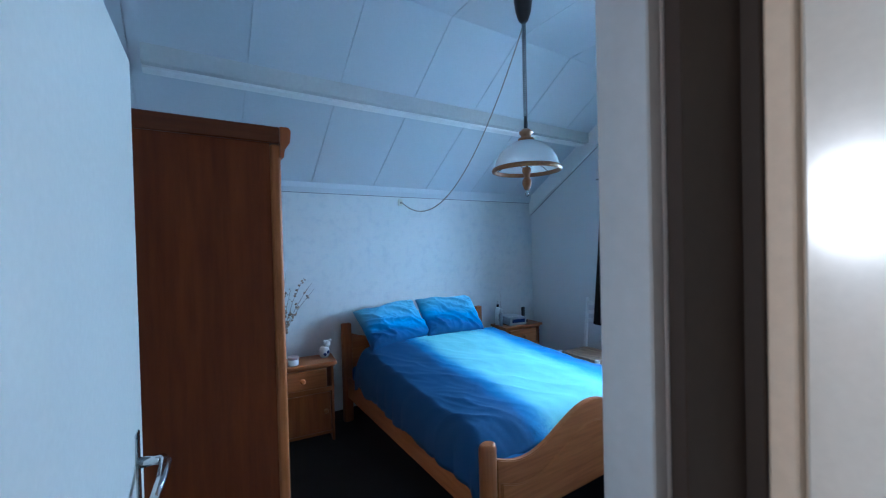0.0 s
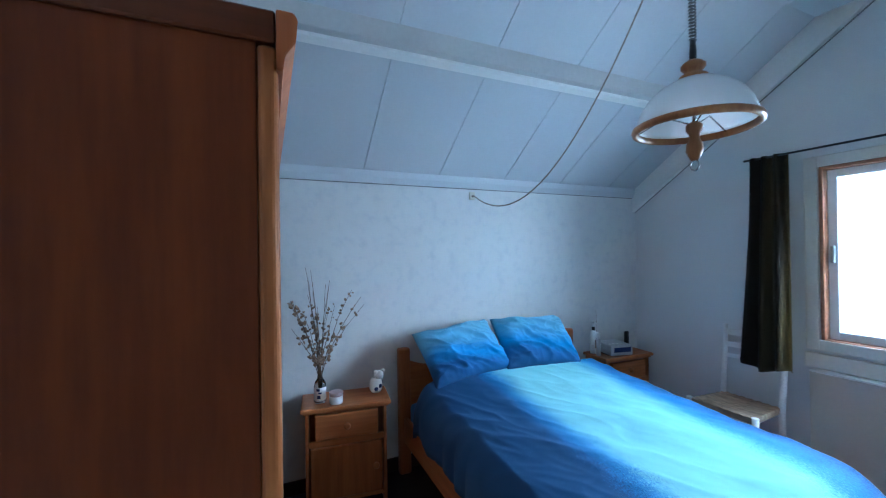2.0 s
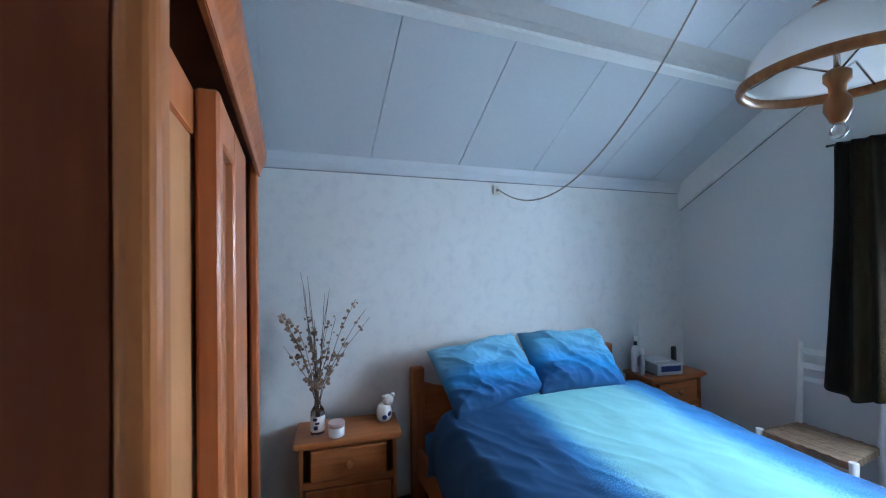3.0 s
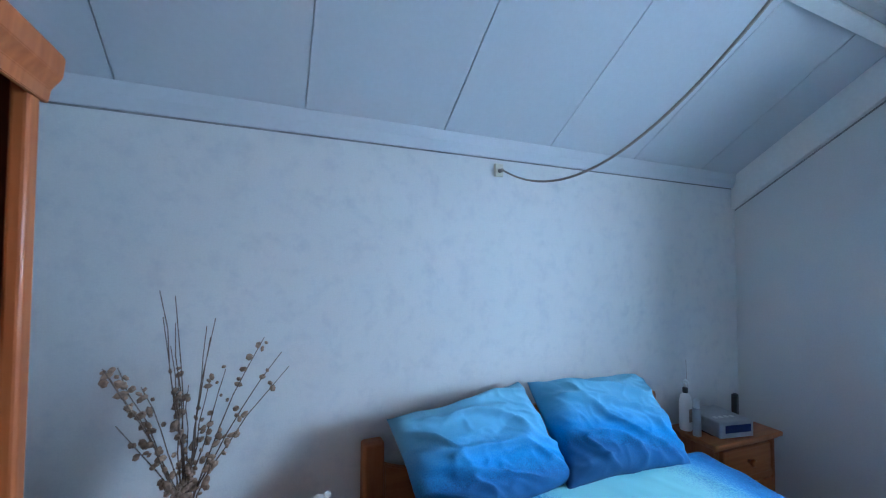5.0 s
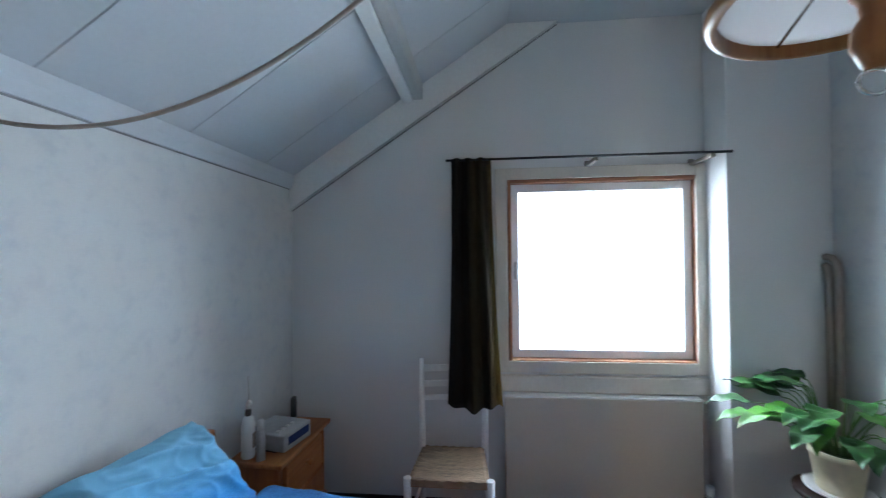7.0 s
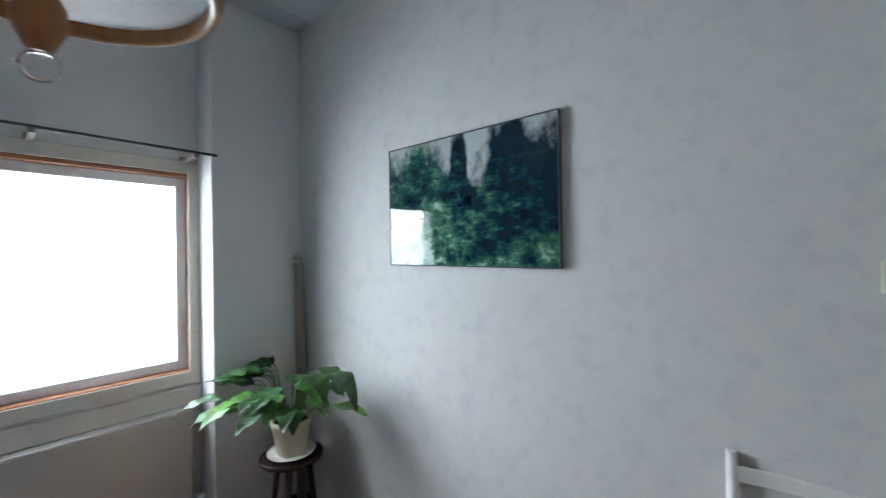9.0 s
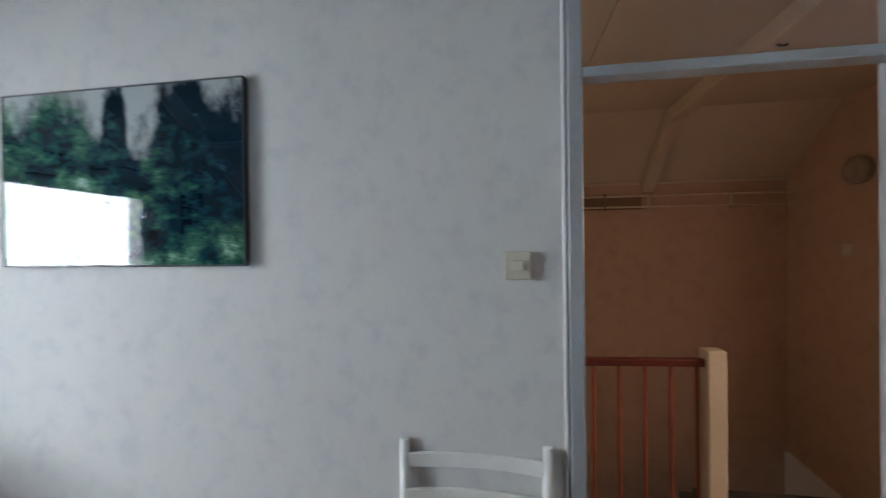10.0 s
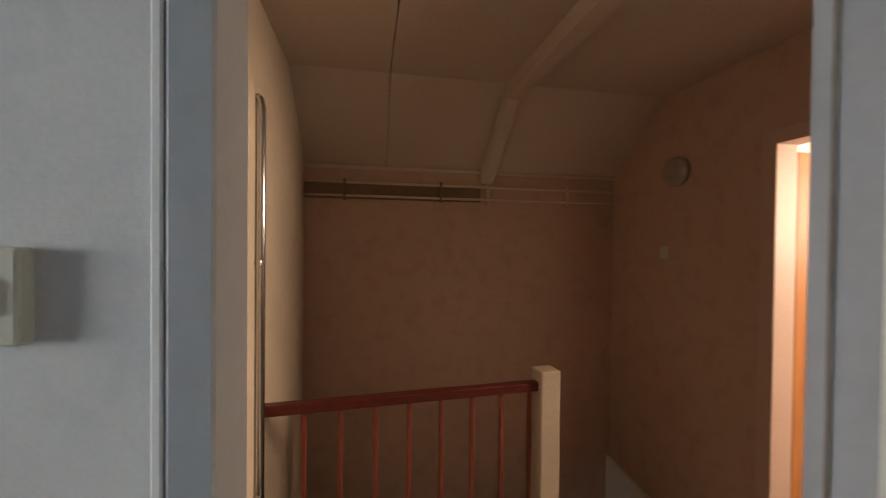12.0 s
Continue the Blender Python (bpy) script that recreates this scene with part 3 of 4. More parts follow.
solid("wall_shade_boards", lining, M_UNLITWALL, "dark brown boards added for the unlit wall beside the bedroom door", "wall lining")

east_door = thing("door_2", LE, 0, 0, 0, "cream gloss painted door standing ajar on the landing", "door", kind="structure")
lf = part("leaf", bm_box(-0.016, -0.790, 0.01, 0.016, 0.0, 2.045, 0.003), M_GLOSSDOOR, east_door)
lf.matrix_basis = pose(0.0, 0.742, 0, 0, 0, 9.5)
part("architrave", bm_box(-0.042, 0.745, 0, -0.001, 0.786, 2.12, 0.004), M_POST, east_door, "cream painted architrave")
part("architrave", bm_box(-0.042, -0.125, 0, -0.001, -0.053, 2.12, 0.004), M_POST, east_door, "cream painted architrave")
part("architrave", bm_box(-0.042, -0.053, 2.052, -0.001, 0.745, 2.12, 0.004), M_POST, east_door, "cream painted architrave")
vp = thing("wall_pipe", LE - 0.022, -0.30, 0, 0, "bright metal pipe running up the landing wall", "pipe")
part("pipe", bm_tube([(0, 0, 0), (0, 0, 2.10), (0.008, 0, 2.13), (0.021, 0, 2.14)], 0.013, 12), M_CHROME, vp)
for z in (0.6, 1.5):
    part("clip", bm_box(-0.004, -0.018, z, 0.021, 0.018, z + 0.02, 0.003), M_CHROME, vp)

rail = thing("stair_railing", 0, RY, 0, 0, "oxblood handrail on thin rust balusters with a cream newel post", "railing")
RX0, RX1 = -0.915, LE - 0.001
rail.matrix_basis = pose(RX0, RY, 0, 0, 0, 4.5) @ Matrix.Translation((-RX0, 0, 0))
part("newel_post", bm_box(RX0 - 0.052, -0.048, 0.0, RX0 + 0.052, 0.052, 0.985, 0.006), M_POST, rail, "cream painted newel post")
part("handrail", bm_box(RX0 - 0.058, -0.026, 0.885, RX1, 0.026, 0.930, 0.008, seg=2), M_REDWOOD, rail, "oxblood painted handrail")
part("bottom_rail", bm_box(RX0 + 0.053, -0.02, 0.02, RX1, 0.02, 0.06, 0.004), M_REDWOOD, rail)
for i in range(10):
    x = RX0 + 0.085 + i * 0.147
    if x < RX1 - 0.03:
        part("baluster", bm_box(x - 0.009, -0.009, 0.06, x + 0.009, 0.009, 0.886, 0.002), M_BALUSTER, rail)

bm = bm_prism([(LS, 2.11), (LK, LZ), (LK, LZ - 0.085), (LS, 2.015)], "x", -0.937, -0.843, bevel=0.010)
bm_box(-0.937, LK, LZ - 0.085, -0.843, YS - 0.085, LZ, 0.004, bm)
solid("rafter", bm, M_LANDCEIL, "beige painted rafter under the landing ceiling", "beam")
solid("rafter_hook", bm_tube([(-0.925, 0.13, LZ - 0.084), (-0.925, 0.13, LZ - 0.092), (-0.905, 0.135, LZ - 0.097), (-0.88, 0.14, LZ - 0.092)], 0.004, 8), M_BLACK, "small dark hook under the rafter", "hook", kind="")
for x0, x1 in ((LW, -0.94), (-0.84, LE)):
    solid("slope_trim", bm_box(x0 + 0.001, LS + 0.0005, 2.085, x1 - 0.001, LS + 0.014, 2.108, 0.003), M_LANDCEIL, "beige strip under the landing slope", "trim")
solid("pipe_board", bm_box(-0.842, LS + 0.0005, 1.885, LE - 0.002, LS + 0.016, 1.990, 0.003), M_PIPEBOARD, "dark brown board behind the landing pipes", "board")
pipes = thing("heating_pipes", 0, LS + 0.034, 0, 0, "two thin cream pipes clipped along the stairwell wall", "pipes")
for z in (1.988, 1.900):
    part("pipe", bm_tube([(LW + 0.02, -0.033, z), (LW + 0.02, -0.008, z), (LW + 0.03, 0, z), (LE - 0.01, 0, z + 0.004)], 0.009, 8), M_PIPE, pipes)
for x in (-1.5, -0.89, -0.55, 0.1):
    part("clip", bm_box(x - 0.008, -0.033 if x < -0.8 else -0.017, 1.875, x + 0.008, 0.012, 2.015, 0.002), M_POST if x < -0.8 else M_PIPEBOARD, pipes)
vent = thing("wall_vent", LW, -0.768, 2.037, 0, "round grey-brown vent cover on the landing wall", "vent")
v = bm_lathe([(0.085, 0.0), (0.088, 0.03), (0.080, 0.048), (0.050, 0.055), (0.046, 0.050), (0.004, 0.050)], 28)
bmesh.ops.rotate(v, cent=(0, 0, 0), matrix=Matrix.Rotation(radians(90), 3, "Y"), verts=v.verts)
part("cover", v, M_CORD, vent)
lsw = thing("landing_switch", LW, -0.872, 1.506, 0, "small ivory light switch on the landing wall", "switch")
part("plate", bm_box(0, -0.035, 0, 0.012, 0.035, 0.08, 0.004), M_IVORY, lsw)
part("rocker", bm_box(0.0125, -0.015, 0.02, 0.02, 0.015, 0.06, 0.003), M_IVORY, lsw)
solid("stair_stringer", bm_prism([(LS + 0.002, -0.42), (-0.72, -0.13), (-0.72, -0.09), (LS + 0.002, -0.03)], "x", LW, LW + 0.03, bevel=0.003), M_TRIM, "cream painted stringer board falling along the stairs", "stringer")
for i in range(4):
    y0 = -0.78 - i * 0.21
    solid("stair_step", bm_box(LW + 0.031, max(y0 - 0.23, LS), -0.20 - i * 0.19, -0.94, y0, -0.16 - i * 0.19, 0.008), M_GREYCARPET, "grey carpeted stair tread", "step", group="stair treads")
solid("stairwell_floor", bm_box(LW, LS, -2.62, LE, YS - 0.1, -2.6), M_GREYCARPET, "dim floor at the foot of the stairs", "floor")
solid("wall_stairwell_north", bm_box(-0.92, RY - 0.03, -2.6, LE, RY - 0.021, -0.2), M_LANDWALL, "tan wall under the landing edge", "wall")

# doorway across the landing and the room behind it
fr = thing("doorway_frame", LW, 0.155, 0, 0, "pale pink-white painted door frame across the landing", "door frame", kind="structure")
part("jamb", bm_box(-0.11, -0.41, 0, 0.012, -0.34, 2.13, 0.003), M_FARFRAME, fr)
part("jamb", bm_box(-0.11, 0.34, 0, 0.012, 0.41, 2.13, 0.003), M_FARFRAME, fr)
part("head", bm_box(-0.11, -0.34, 2.06, 0.012, 0.34, 2.13, 0.003), M_FARFRAME, fr)
odoor = thing("door_3", LW - 0.11, -0.185, 0, 0, "orange-brown wooden door standing open into the far room", "door", kind="structure")
part("leaf", bm_box(-0.70, -0.04, 0.01, 0.0, 0.0, 2.03, 0.003), M_ORANGEWOOD, odoor)
bm = bm_box(-3.7, -0.9, -0.2, LW - 0.1, 1.4, 0.0)
solid("floor_far_room", bm, M_GREYCARPET, "grey carpeted floor of the far room", "floor")
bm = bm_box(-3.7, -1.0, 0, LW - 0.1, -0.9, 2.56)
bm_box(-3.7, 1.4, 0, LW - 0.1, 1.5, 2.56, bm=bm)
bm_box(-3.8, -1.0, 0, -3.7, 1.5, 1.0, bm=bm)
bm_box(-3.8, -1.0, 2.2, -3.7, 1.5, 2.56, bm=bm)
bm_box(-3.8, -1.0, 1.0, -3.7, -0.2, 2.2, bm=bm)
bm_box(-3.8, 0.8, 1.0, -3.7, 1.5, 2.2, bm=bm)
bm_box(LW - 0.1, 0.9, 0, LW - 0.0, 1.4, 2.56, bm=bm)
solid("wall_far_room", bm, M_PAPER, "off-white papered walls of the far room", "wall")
solid("ceiling_far_room", bm_box(-3.8, -1.0, 2.56, LW - 0.1, 1.5, 2.66), M_CEIL, "white ceiling of the far room", "ceiling")

# ---- wardrobe ----
WX0, WX1, WYA, WYB, WT = -0.83, -0.236, 2.11, 3.58, 2.028
wr = thing("wardrobe", 0, 0, 0, 0, "brown veneered wardrobe with sliding doors and a mirror", "wardrobe")
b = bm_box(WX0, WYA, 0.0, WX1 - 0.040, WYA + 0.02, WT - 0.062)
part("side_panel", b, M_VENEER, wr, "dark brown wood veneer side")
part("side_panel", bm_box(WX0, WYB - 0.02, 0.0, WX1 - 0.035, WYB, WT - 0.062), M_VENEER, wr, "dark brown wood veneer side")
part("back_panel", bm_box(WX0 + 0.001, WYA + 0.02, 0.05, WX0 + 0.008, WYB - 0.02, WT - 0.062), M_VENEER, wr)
part("plinth", bm_box(WX0 + 0.01, WYA + 0.02, 0.0, WX1 - 0.035, WYB - 0.02, 0.09), M_WARD, wr)
part("front_post", bm_box(WX1 - 0.040, WYA - 0.004, 0, WX1, WYA + 0.042, WT - 0.062, 0.014, seg=4), M_WARDPOST, wr, "rounded pine corner post")
part("front_post", bm_box(WX1 - 0.035, WYB - 0.042, 0, WX1, WYB + 0.004, WT - 0.062, 0.010, seg=3), M_WARD, wr, "rounded pine corner post")
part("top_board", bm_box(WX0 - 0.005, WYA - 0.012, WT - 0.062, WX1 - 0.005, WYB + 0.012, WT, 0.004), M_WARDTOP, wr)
part("cornice", bm_prism([(WX1 - 0.004, WT - 0.115), (WX1 + 0.008, WT - 0.115), (WX1 + 0.012, WT - 0.085), (WX1 + 0.032, WT - 0.055), (WX1 + 0.036, WT - 0.01), (WX1 + 0.028, WT + 0.002), (WX1 - 0.004, WT + 0.002)], "y", WYA - 0.014, WYB + 0.014, bevel=0.002), M_WARD, wr, "moulded pine cornice")
part("head_rail", bm_box(WX1 - 0.16, WYA + 0.042, WT - 0.15, WX1 - 0.142, WYB - 0.042, WT - 0.062, 0.002), M_WARD, wr)


def sliding(y0, y1, x, panel_mat, label, w=0.065):
    z0, z1 = 0.095, WT - 0.185
    b = bm_box(x - 0.028, y0, z0, x, y0 + w, z1, 0.004)
    bm_box(x - 0.028, y1 - w, z0, x, y1, z1, 0.004, b)
    bm_box(x - 0.028, y0 + w, z0, x - 0.001, y1 - w, z0 + 0.09, 0.004, b)
    bm_box(x - 0.028, y0 + w, z1 - 0.08, x - 0.001, y1 - w, z1, 0.004, b)
    d = part("sliding_door", b, M_WARD, wr, label)
    part("door_panel", bm_box(x - 0.014, y0 + w, z0 + 0.09, x - 0.006, y1 - w, z1 - 0.08), panel_mat, d)
    return d


sliding(WYA + 0.043, 2.52, WX1 - 0.031, M_WARDPANEL, "pine framed door with a light wood panel", 0.022)
sliding(2.86, WYB - 0.045, WX1 - 0.045, M_WARDPANEL, "pine framed door with a light wood panel")
z0, z1, xd = 0.095, WT - 0.185, WX1 + 0.006
b = bm_box(xd - 0.036, 2.42, z0, xd, 2.462, z1, 0.005)
bm_box(xd - 0.036, 2.64, z0, xd, 2.90, z1, 0.005, b)
bm_box(xd - 0.036, 2.462, z0, xd - 0.001, 2.64, z0 + 0.09, 0.004, b)
bm_box(xd - 0.036, 2.462, z1 - 0.08, xd - 0.001, 2.64, z1, 0.004, b)
md = part("sliding_door", b, M_WARD, wr, "pine framed middle door with a mirror strip")
part("mirror", bm_box(xd - 0.020, 2.462, z0 + 0.09, xd - 0.012, 2.64, z1 - 0.08), M_MIRROR, md, "narrow mirror")

# ---- bed ----
BX, BW = 1.345, 0.735
bed = thing("bed", BX, 0, 0, 0, "honey pine double bed with a wavy footboard", "bed")
for sx in (-1, 1):
    part("side_rail", bm_box(sx * BW - 0.014, 1.955, 0.22, sx * BW + 0.014, 3.92, 0.40, 0.006), M_PINE_Y, bed)
    part("head_post", bm_box(sx * (BW + 0.005) - 0.042, 3.905, 0.0, sx * (BW + 0.005) + 0.042, 3.965, 0.880, 0.014, seg=3), M_PINE_Z, bed)
    fp = bm_lathe([(0.047, 0.0), (0.047, 0.605), (0.043, 0.622), (0.032, 0.630)], 20, at=(sx * (BW + 0.005), 0, 0))
    bmesh.ops.scale(fp, vec=(1, 0.72, 1), verts=fp.verts)
    bmesh.ops.translate(fp, vec=(0, 1.945, 0), verts=fp.verts)
    part("foot_post", fp, M_PINE_Z, bed, "rounded pine foot post")


def wave(u):
    return 0.585 + 0.085 * math.cos(math.pi * 1.35 * u)


N = 36
us = [-1 + 2 * i / N for i in range(N + 1)]
W2 = BW - 0.038
part("footboard", bm_prism([(u * W2, wave(u)) for u in us] + [(W2, 0.2), (-W2, 0.2)], "y", 1.930, 1.960, bevel=0.005), M_PINE_X, bed)
part("footboard_panel", bm_prism([(u * (W2 - 0.02), wave(u) - 0.115) for u in us] + [(W2 - 0.02, 0.24), (-W2 + 0.02, 0.24)], "y", 1.917, 1.931, bevel=0.005), M_PINE_X, bed, "raised wavy pine panel")
part("headboard", bm_prism([(u * W2, wave(u) + 0.24) for u in us] + [(W2, 0.25), (-W2, 0.25)], "y", 3.92, 3.95, bevel=0.005), M_PINE_X, bed)
part("slat_base", bm_box(-BW + 0.015, 1.965, 0.24, BW - 0.015, 3.915, 0.28), M_PINE_Y, bed)
mt = solid("mattress", bm_box(-BW + 0.02, 1.968, 0.281, BW - 0.02, 3.90, 0.50, 0.035, seg=3), M_SHEET, "blue covered mattress on the pine bed", "mattress", kind="", at=(BX, 0, 0))


def duvet():
    """A quilt over the mattress: soft crown, drooping sides, tucked foot, creases running across the dark side."""
    bm = bmesh.new()
    nu, nv = 150, 180
    rows = []
    for j in range(nv + 1):
        v = j / nv
        y = 1.978 + v * (3.66 - 1.978)
        row = []
        for i in range(nu + 1):
            u = -1 + 2 * i / nu
            s = abs(u)
            top = 0.590 + 0.045 * (1 - s ** 2.2) + 0.105 * v ** 1.4
            if s > 0.80:
                k = (s - 0.80) / 0.20
                x = math.copysign(0.680 + 0.080 * math.sin(min(1, k * 1.3) * math.pi / 2), u)
                z = top - (0.235 + 0.06 * v) * k ** 1.6
            else:
                x = u / 0.80 * 0.680
                z = top
            foot = max(0.0, 1 - v / 0.10)
            z -= 0.13 * foot ** 2 * (1 if s < 0.97 else 0.6)
            head = max(0.0, (v - 0.96) / 0.04)
            z -= 0.04 * head ** 2
            p = Vector((x * 3.2 + y * 1.4, y * 3.0 - x * 1.2, 0.0))
            z += 0.016 * noise.noise(p) + 0.006 * noise.noise(p * 2.7)
            al, ac = x * 0.50 - y * 0.87, x * 0.87 + y * 0.50
            crease = 1 - 2.2 * abs(noise.noise(Vector((al * 1.7, ac * 5.5, 3.0))))
            z += 0.013 * max(0.0, crease) ** 3 * (0.30 + 1.0 * max(0.0, -u))
            fine = 1 - 2.4 * abs(noise.noise(Vector((al * 4.2, ac * 15.0, 7.0))))
            z += 0.0035 * max(0.0, fine) ** 2 * (0.35 + 1.0 * max(0.0, -u))
            if s > 0.86:
                w = 0.016 * math.sin(y * 15 + 3 * noise.noise(Vector((y * 2, u, 1))))
                x += math.copysign(w * (s - 0.86) / 0.14, u)
                z += 0.012 * noise.noise(Vector((y * 4, u * 2, 5))) * (s - 0.86) / 0.14
            row.append(bm.verts.new((x, y, z)))
        rows.append(row)
    for a, b in zip(rows, rows[1:]):
        for i in range(nu):
            bm.faces.new((a[i], a[i + 1], b[i + 1], b[i])).smooth = True
    me = mesh_of("duvet", bm, M_DUVET)
    ob = new("duvet", me)
    ob.matrix_basis = pose(BX, 0, 0)
    so = ob.modifiers.new("thickness", "SOLIDIFY")
    so.thickness, so.offset = 0.03, -1.0
    return tagged(ob, "rumpled blue cotton duvet fading to pale turquoise", "duvet")


duvet()


def pillow(x, y, z, rx, rz, ry, seed, label):
    bm = bmesh.new()
    W, H, T = 0.315, 0.210, 0.085
    n = 80
    top, bot = {}, {}
    for i in range(n + 1):
        for j in range(n + 1):
            a, b = -1 + 2 * i / n, -1 + 2 * j / n
            f = max(0.0, (1 - a ** 4) * (1 - b ** 4)) ** 0.5
            px, py = a * W * (1 - 0.05 * (1 - b * b)), b * H * (1 - 0.07 * (1 - a * a))
            q = Vector((a * 1.3 + seed, b * 1.6, seed))
            fold = 0.008 * max(0.0, 1 - 2.8 * abs(noise.noise(Vector(((a + b * 0.7) * 5.0, (a - b) * 2.0, seed + 4))))) ** 2 + 0.034 * max(0.0, 1 - 2.6 * abs(noise.noise(Vector(((a * 0.8 + b) * 2.1 + seed, (a - b * 0.6) * 0.9, seed))))) ** 2 + 0.016 * noise.noise(q * 1.5) + 0.006 * noise.noise(q * 5)
            for ca, cb in ((-1, 1), (1, 1), (-1, -1), (1, -1)):
                da, db = (a - ca) * 1.5, b - cb
                far = math.hypot(da, db)
                fold += 0.010 * math.exp(-1.8 * far) * min(1.0, far * 2.5) * math.sin(8 * math.atan2(db, da) + seed * (2 + ca) + 5 * noise.noise(q * 2))
            edge = i in (0, n) or j in (0, n)
            wob = 0.010 * noise.noise(Vector((a * 2.5, b * 2.5, seed)))
            t = bm.verts.new((px + wob, py + wob, T * f + fold * f))
            top[i, j] = t
            bot[i, j] = t if edge else bm.verts.new((px, py, -T * 0.7 * f))
    for i in range(n):
        for j in range(n):
            bm.faces.new((top[i, j], top[i + 1, j], top[i + 1, j + 1], top[i, j + 1])).smooth = True
            q = (bot[i, j], bot[i, j + 1], bot[i + 1, j + 1], bot[i + 1, j])
            if len(set(q)) == 4 and not bm.faces.get(q):
                bm.faces.new(q).smooth = True
    ob = new("pillow", mesh_of("pillow", bm, M_PILLOW))
    ob.matrix_basis = pose(x, y, z, rx, ry, rz)
    return tagged(ob, label, "pillow", "pillows on the bed")


pillow(0.965, 3.715, 0.865, 46, 8, -4, 1.7, "creased blue pillow leaning on the pine headboard")
pillow(1.575, 3.715, 0.870, 46, -3, 2, 6.3, "smooth blue pillow with a paler top edge")


# ---- nightstands ----
NH = 0.645
def nightstand(x, y, rz, label):
    n = thing("nightstand", x, y, 0, rz, label, "nightstand", "nightstands beside the bed")
    w, d, h = 0.24, 0.25, NH
    part("side_panel", bm_box(-w, -d, 0.0, -w + 0.02, 0, h - 0.025, 0.003), M_PINE_Z, n)
    part("side_panel", bm_box(w - 0.02, -d, 0.0, w, 0, h - 0.025, 0.003), M_PINE_Z, n)
    part("back_panel", bm_box(-w + 0.02, -0.01, 0.05, w - 0.02, 0, h - 0.025), M_PINE_Z, n)
    part("top", bm_box(-w - 0.025, -d - 0.03, h - 0.025, w + 0.025, 0.0, h, 0.006, seg=2), M_PINE_X, n)
    part("bottom_board", bm_box(-w + 0.02, -d + 0.005, 0.06, w - 0.02, -0.01, 0.08), M_PINE_X, n)
    dr = part("drawer", bm_box(-w + 0.055, -d - 0.014, h - 0.20, w - 0.055, -d + 0.02, h - 0.05, 0.005), M_PINE_X, n)
    kn = bm_lathe([(0.010, 0), (0.010, 0.012), (0.018, 0.018), (0.020, 0.028), (0.012, 0.034)], 16)
    bmesh.ops.rotate(kn, cent=(0, 0, 0), matrix=Matrix.Rotation(radians(90), 3, "X"), verts=kn.verts)
    bmesh.ops.translate(kn, vec=(0, -d - 0.014, h - 0.12), verts=kn.verts)
    part("knob", kn, M_PINE_X, dr, "turned pine knob")
    part("rail", bm_box(-w + 0.02, -d, h - 0.24, w - 0.02, -d + 0.02, h - 0.205, 0.002), M_PINE_X, n)
    do = part("door", bm_box(-w + 0.03, -d - 0.010, 0.09, w - 0.03, -d + 0.012, h - 0.245, 0.005), M_PINE_Z, n)
    kn = bm_lathe([(0.010, 0), (0.010, 0.012), (0.018, 0.018), (0.020, 0.028), (0.012, 0.034)], 16)
    bmesh.ops.rotate(kn, cent=(0, 0, 0), matrix=Matrix.Rotation(radians(90), 3, "X"), verts=kn.verts)
    bmesh.ops.translate(kn, vec=(w - 0.07, -d - 0.010, 0.26), verts=kn.verts)
    part("knob", kn, M_PINE_X, do, "turned pine knob")
    part("moulding", bm_box(-w - 0.01, -d - 0.012, h - 0.040, w + 0.01, -d + 0.0, h - 0.0255, 0.003), M_PINE_X, n)
    return n


nightstand(0.195, 3.945, -7, "honey pine nightstand with a drawer, holding dried twigs")
nightstand(2.56, 3.965, -3, "honey pine nightstand holding a clock radio and bottles")

# things on the nightstands
vase = thing("vase", 0.022, 3.80, NH, 0, "narrow glass bottle vase with a patterned label", "vase")
g = bm_lathe([(0.034, 0.0), (0.036, 0.01), (0.036, 0.10), (0.030, 0.125), (0.017, 0.145), (0.015, 0.175), (0.018, 0.18)], 24)
part("bottle", g, M_GLASS, vase)
part("label_band", bm_lathe([(0.0366, 0.02), (0.0366, 0.095)], 24, close=False), M_CERAMIC, vase, "white paper label")
for z0, z1, a in ((0.03, 0.05, -1.9), (0.058, 0.068, -1.7), (0.075, 0.09, -2.0)):
    b = bm_box(-0.010, -0.0385, z0, 0.010, -0.0369, z1)
    bmesh.ops.rotate(b, cent=(0, 0, 0), matrix=Matrix.Rotation(a + 1.57, 3, "Z"), verts=b.verts)
    part("label_print", b, M_BLUEINK, vase, "dark blue printed patch")

